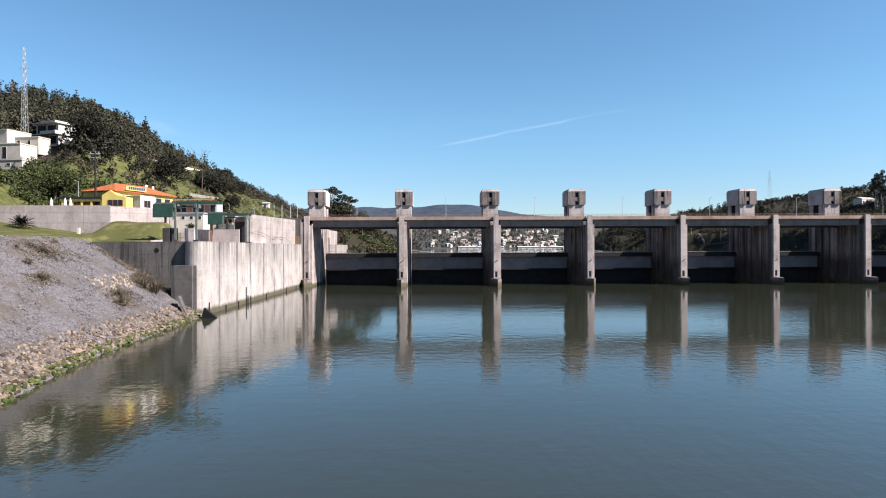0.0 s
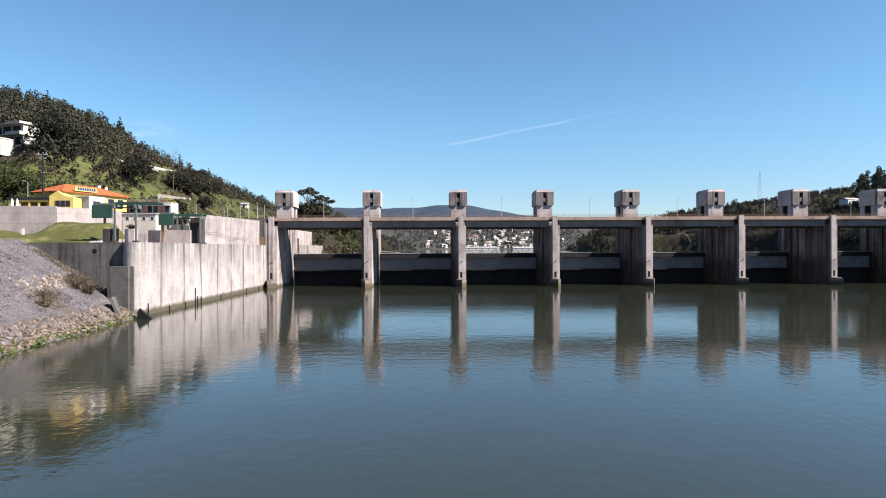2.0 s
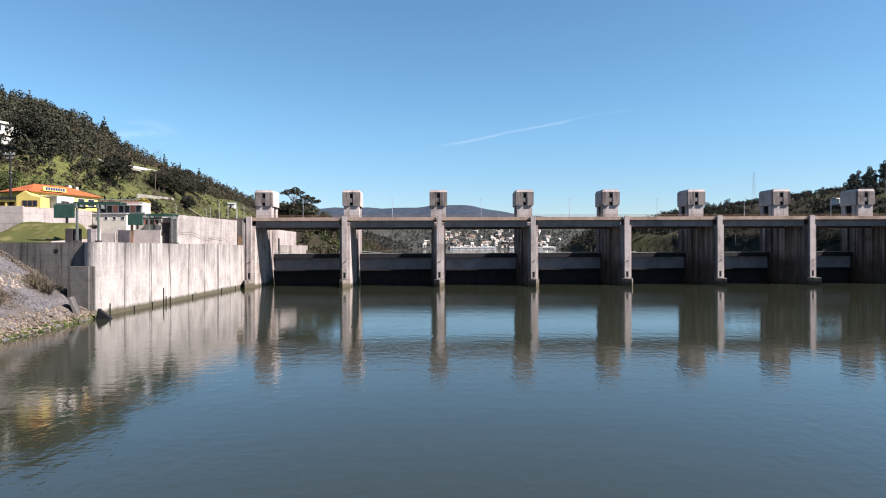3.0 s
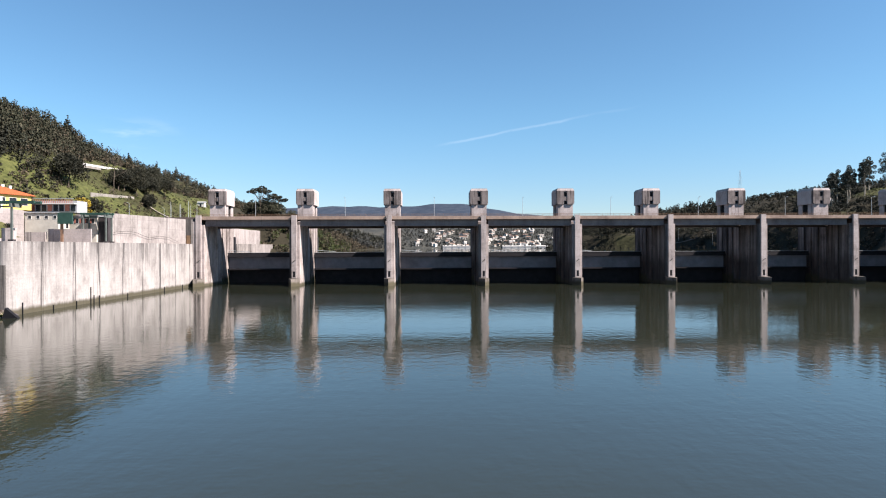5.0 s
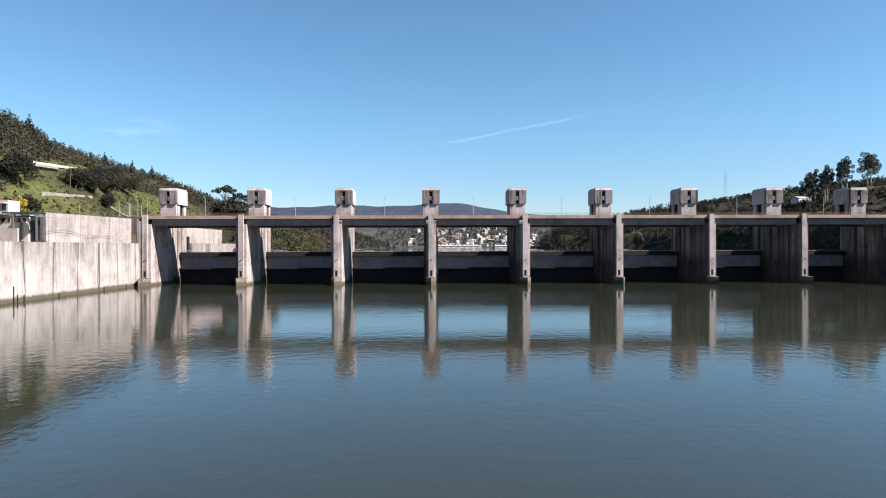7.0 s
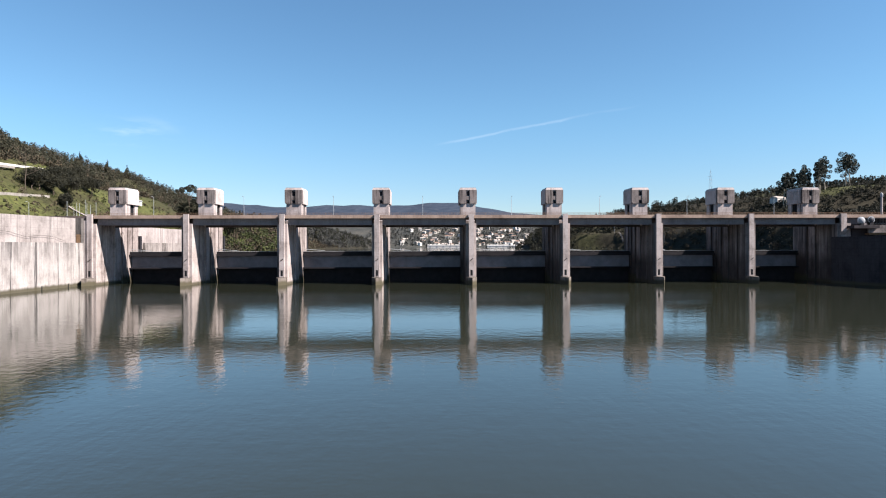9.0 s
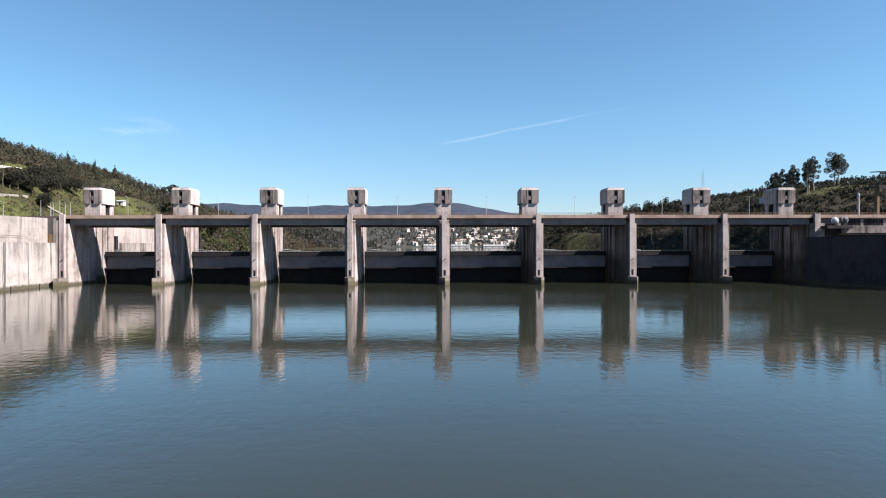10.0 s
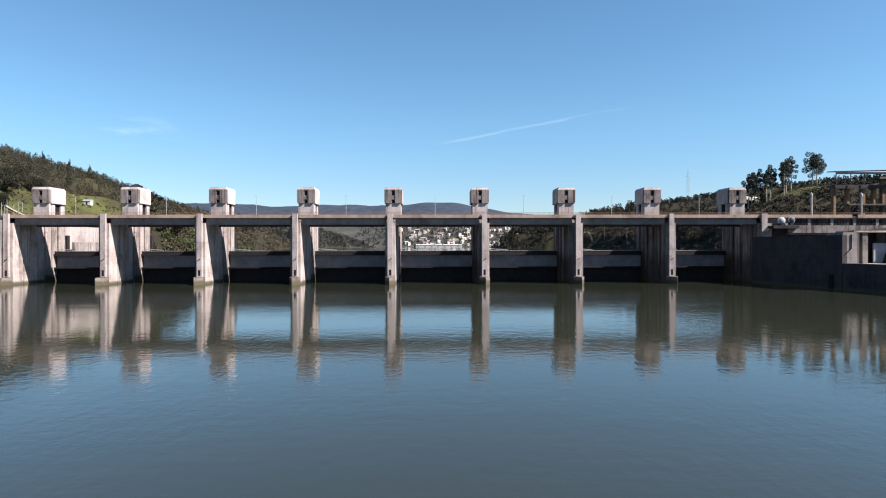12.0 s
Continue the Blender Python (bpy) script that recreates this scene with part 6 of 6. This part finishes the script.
POWERHOUSE = concrete("stained powerhouse concrete", (0.25, 0.22, 0.208), (0.1, 0.085, 0.08), 0.9, 0.0, 0.3)
p = thing("powerhouse_pillar", 222.4, 179.3, 7.9, "broad pale stained concrete pillar of the powerhouse", "pillar")
part("body", bevelled(boxes((0.2, 5.0, 0, 8, 0, 9.2)), 0.08), POWERHOUSE, p)
pp = bmesh.new()
rod(pp, (0.2, -0.12, 2.2), (2.6, -0.12, 4.4), 0.14, sides=6)
rod(pp, (2.6, -0.12, 4.4), (2.6, -0.12, 8.6), 0.14, sides=6)
part("pipe", pp, DARK_STEEL, p)
p = thing("powerhouse_hall", 231.0, 181.0, 7.9, "shaded concrete powerhouse hall with tall openings", "building")
part("rear_wall", boxes((-4, 60, 7, 8, 0, 9.2)), DARK_CONCRETE, p)
for k in range(6):
    part("column", boxes((-1.4 + k * 9, 0.2 + k * 9, 0, 6.9, 0, 9.2)), POWERHOUSE, p)
    part("door_leaf", boxes((3.0 + k * 9, 7.4 + k * 9, 1.5, 1.9, 0, 6.0)), GREY_RENDER, p)
part("roof_slab", boxes((-4.2, 60, -0.4, 8, 9.204, 9.7)), CONCRETE, p)


def lamp_mast(x, y):
    l = thing("lamp_mast", x, y, 20.3, "pale concrete lamp mast with a rounded head", "lamp", "lamp masts")
    b = bmesh.new()
    rod(b, (0, 0, 0), (0, 0, 12.4), 0.48, 0.36, 12)
    part("shaft", b, CONCRETE, l)
    b = bmesh.new()
    bmesh.ops.create_uvsphere(b, u_segments=14, v_segments=10, radius=0.52)
    for v in b.verts:
        v.co.z = v.co.z * 2.2 + 12.9
    for f in b.faces:
        f.smooth = True
    part("lantern", b, GREY_RENDER, l)
    return l


lamp_mast(253.4, 244)
lamp_mast(273.5, 244)


def concrete_frame(x, y, z):
    c = thing("unfinished_building", x, y, z, "unfinished ochre concrete building frame on the hillside", "building")
    roof = bmesh.new()
    prof(roof, ((0, 0), (6, 0.5), (6, 0.9), (0, 0.4)), 0, 34)
    for v in roof.verts:
        v.co.z += 22.3 + 0.9 * min(1.0, v.co.x / 34) + 1.2
    part("roof_slab", roof, DARK_CONCRETE, c, "thin dark canopy roof slab")
    part("fascia", boxes((-0.1, 34, -0.12, -0.01, 22.6, 23.5)), DARK_STEEL, c)
    for x0, x1, y0, z0, z1 in ((0.4, 34, 1.5, 17.3, 18.2), (6, 34, 0.5, 9.4, 10.1), (18.5, 34, -0.6, 20.6, 21.5)):
        part("floor_slab", boxes((x0, x1, y0, y0 + 5.5, z0, z1)), STAINED, c, "stained dark concrete floor slab")
    part("beam", boxes((0.4, 34, 1.0, 1.49, 16.6, 18.0)), DARK_CONCRETE, c)
    for xx, z0, z1 in ((0.2, 18.2, 22.9), (6.6, 18.2, 23.2), (12.4, 18.2, 23.3), (19, 21.5, 23.4), (26, 21.5, 23.6)):
        part("roof_post", boxes((xx, xx + 0.3, 0.3, 0.6, z0, z1)), DARK_STEEL, c)
    for xx, yy, w, z1 in ((0.5, 2.2, 1.0, 17.2), (7.0, 3.0, 1.1, 17.2), (12.8, 1.7, 1.1, 17.2), (18.2, 2.6, 1.2, 17.2), (21.4, 1.7, 1.3, 20.5), (27.5, 2.6, 1.2, 17.2)):
        part("column", bevelled(boxes((xx, xx + w, yy, yy + 2.0, -3, z1)), 0.08), OCHRE, c)
    for xx, z0, z1 in ((7.6, 10.1, 13.6), (15.0, 10.1, 15.0), (24.0, 10.1, 16.0)):
        part("wall_stub", boxes((xx, xx + 2.6, 5.6, 6.0, z0, z1)), OCHRE, c)
    part("rail", boxes((18.5, 34, -0.6, -0.5, 22.4, 22.5)), DARK_STEEL, c)
    return c


concrete_frame(274.2, 260.5, 21.0)


def village_house(w, d, h, roof, wall):
    v = thing("village_house", 0, 0, 0, "white house with a tiled roof on the far shore", "house", "village houses")
    part("wall", boxes((-w / 2, w / 2, -d / 2, d / 2, -3, h)), wall, v)
    part("roof", gable_roof(bmesh.new(), -w / 2, w / 2, -d / 2, d / 2, h + 0.02, d * 0.22), roof, v)
    for k in range(3):
        part("window", boxes((-w / 2 + w * (k + 0.3) / 3, -w / 2 + w * (k + 0.6) / 3, -d / 2 - 0.1, -d / 2 + 0.1, h * 0.35, h * 0.7)), GLASS_DARK, v)
    return v


PALE_ROOF = plain("sunlit pale roof", (0.36, 0.31, 0.28), 0.8, 0.0, 0.2, 0.1)
BROWN_ROOF = plain("weathered brown roof", (0.2, 0.13, 0.1), 0.85, 0.0, 0.3, 0.1)
BEIGE_RENDER = plain("beige render", (0.4, 0.375, 0.34), 0.85, 0.0, 0.2, 0.2)
kinds = [village_house(8, 7, 4.5, BROWN_ROOF, WHITE_PAINT), village_house(11, 8, 5.5, BROWN_ROOF, BEIGE_RENDER), village_house(7, 7, 4, BROWN_ROOF, CREAM_RENDER),
         village_house(8, 7, 6.5, PALE_ROOF, WHITE_PAINT), village_house(14, 9, 4, PALE_ROOF, BEIGE_RENDER)]
rng = np.random.default_rng(77)
first = [True] * len(kinds)
for i in range(100):
    k = int(rng.integers(len(kinds))) if i >= len(kinds) else i
    y = 1512 + abs(rng.normal()) * 95
    x = rng.uniform(-20, 360) if rng.random() < 0.3 else rng.choice((60, 140, 205, 270)) + rng.normal() * 28
    m = pose(x, y, float(ground_z(x, y)), 0, 0, rng.uniform(-30, 60))
    if first[k]:
        kinds[k].matrix_world = m
        first[k] = False
    else:
        copy_thing(kinds[k], m)
woods("village_trees", 51, scatter(52, 1300, -90, 420, 1508, 1745), LEAF_FAR, "dark trees among the houses on the far shore", (4, 9), 1.0, 2.4, "round")
b = thing("riverside_hall", 67, 1502, 11.0, "long low white hall on the far lake shore", "building", "riverside halls")
part("wall", boxes((0, 112, 0, 30, -2, 5)), WHITE_PAINT, b)
g = bmesh.new()
for k in range(4):
    prof(g, ((-1, 5.01), (31, 5.01), (31, 8.0), (-1, 5.8)), k * 28 + 0.3, k * 28 + 27.7)
part("roof", g, WHITE_PAINT, b, "pale sheet-metal roof")
for k in range(7):
    part("loading_door", boxes((4 + k * 16, 9 + k * 16, -0.2, -0.01, 0, 4.5)), GREY_RENDER, b)
copy_thing(b, pose(212, 1503, 10.4))
h = thing("hill_house", 375, 533, float(ground_z(381, 533)) - 0.5, "white house between the eucalyptus trees", "house", rz=20)
part("wall", boxes((0, 16, 0, 8, 0, 5.5)), WHITE_PAINT, h)
part("roof", gable_roof(bmesh.new(), 0, 16, 0, 8, 5.51, 1.6), PALE_ROOF, h)
for k in range(3):
    window(h, 1 + k * 3.8, 1.6, 2.0, 2.0, 0.0)
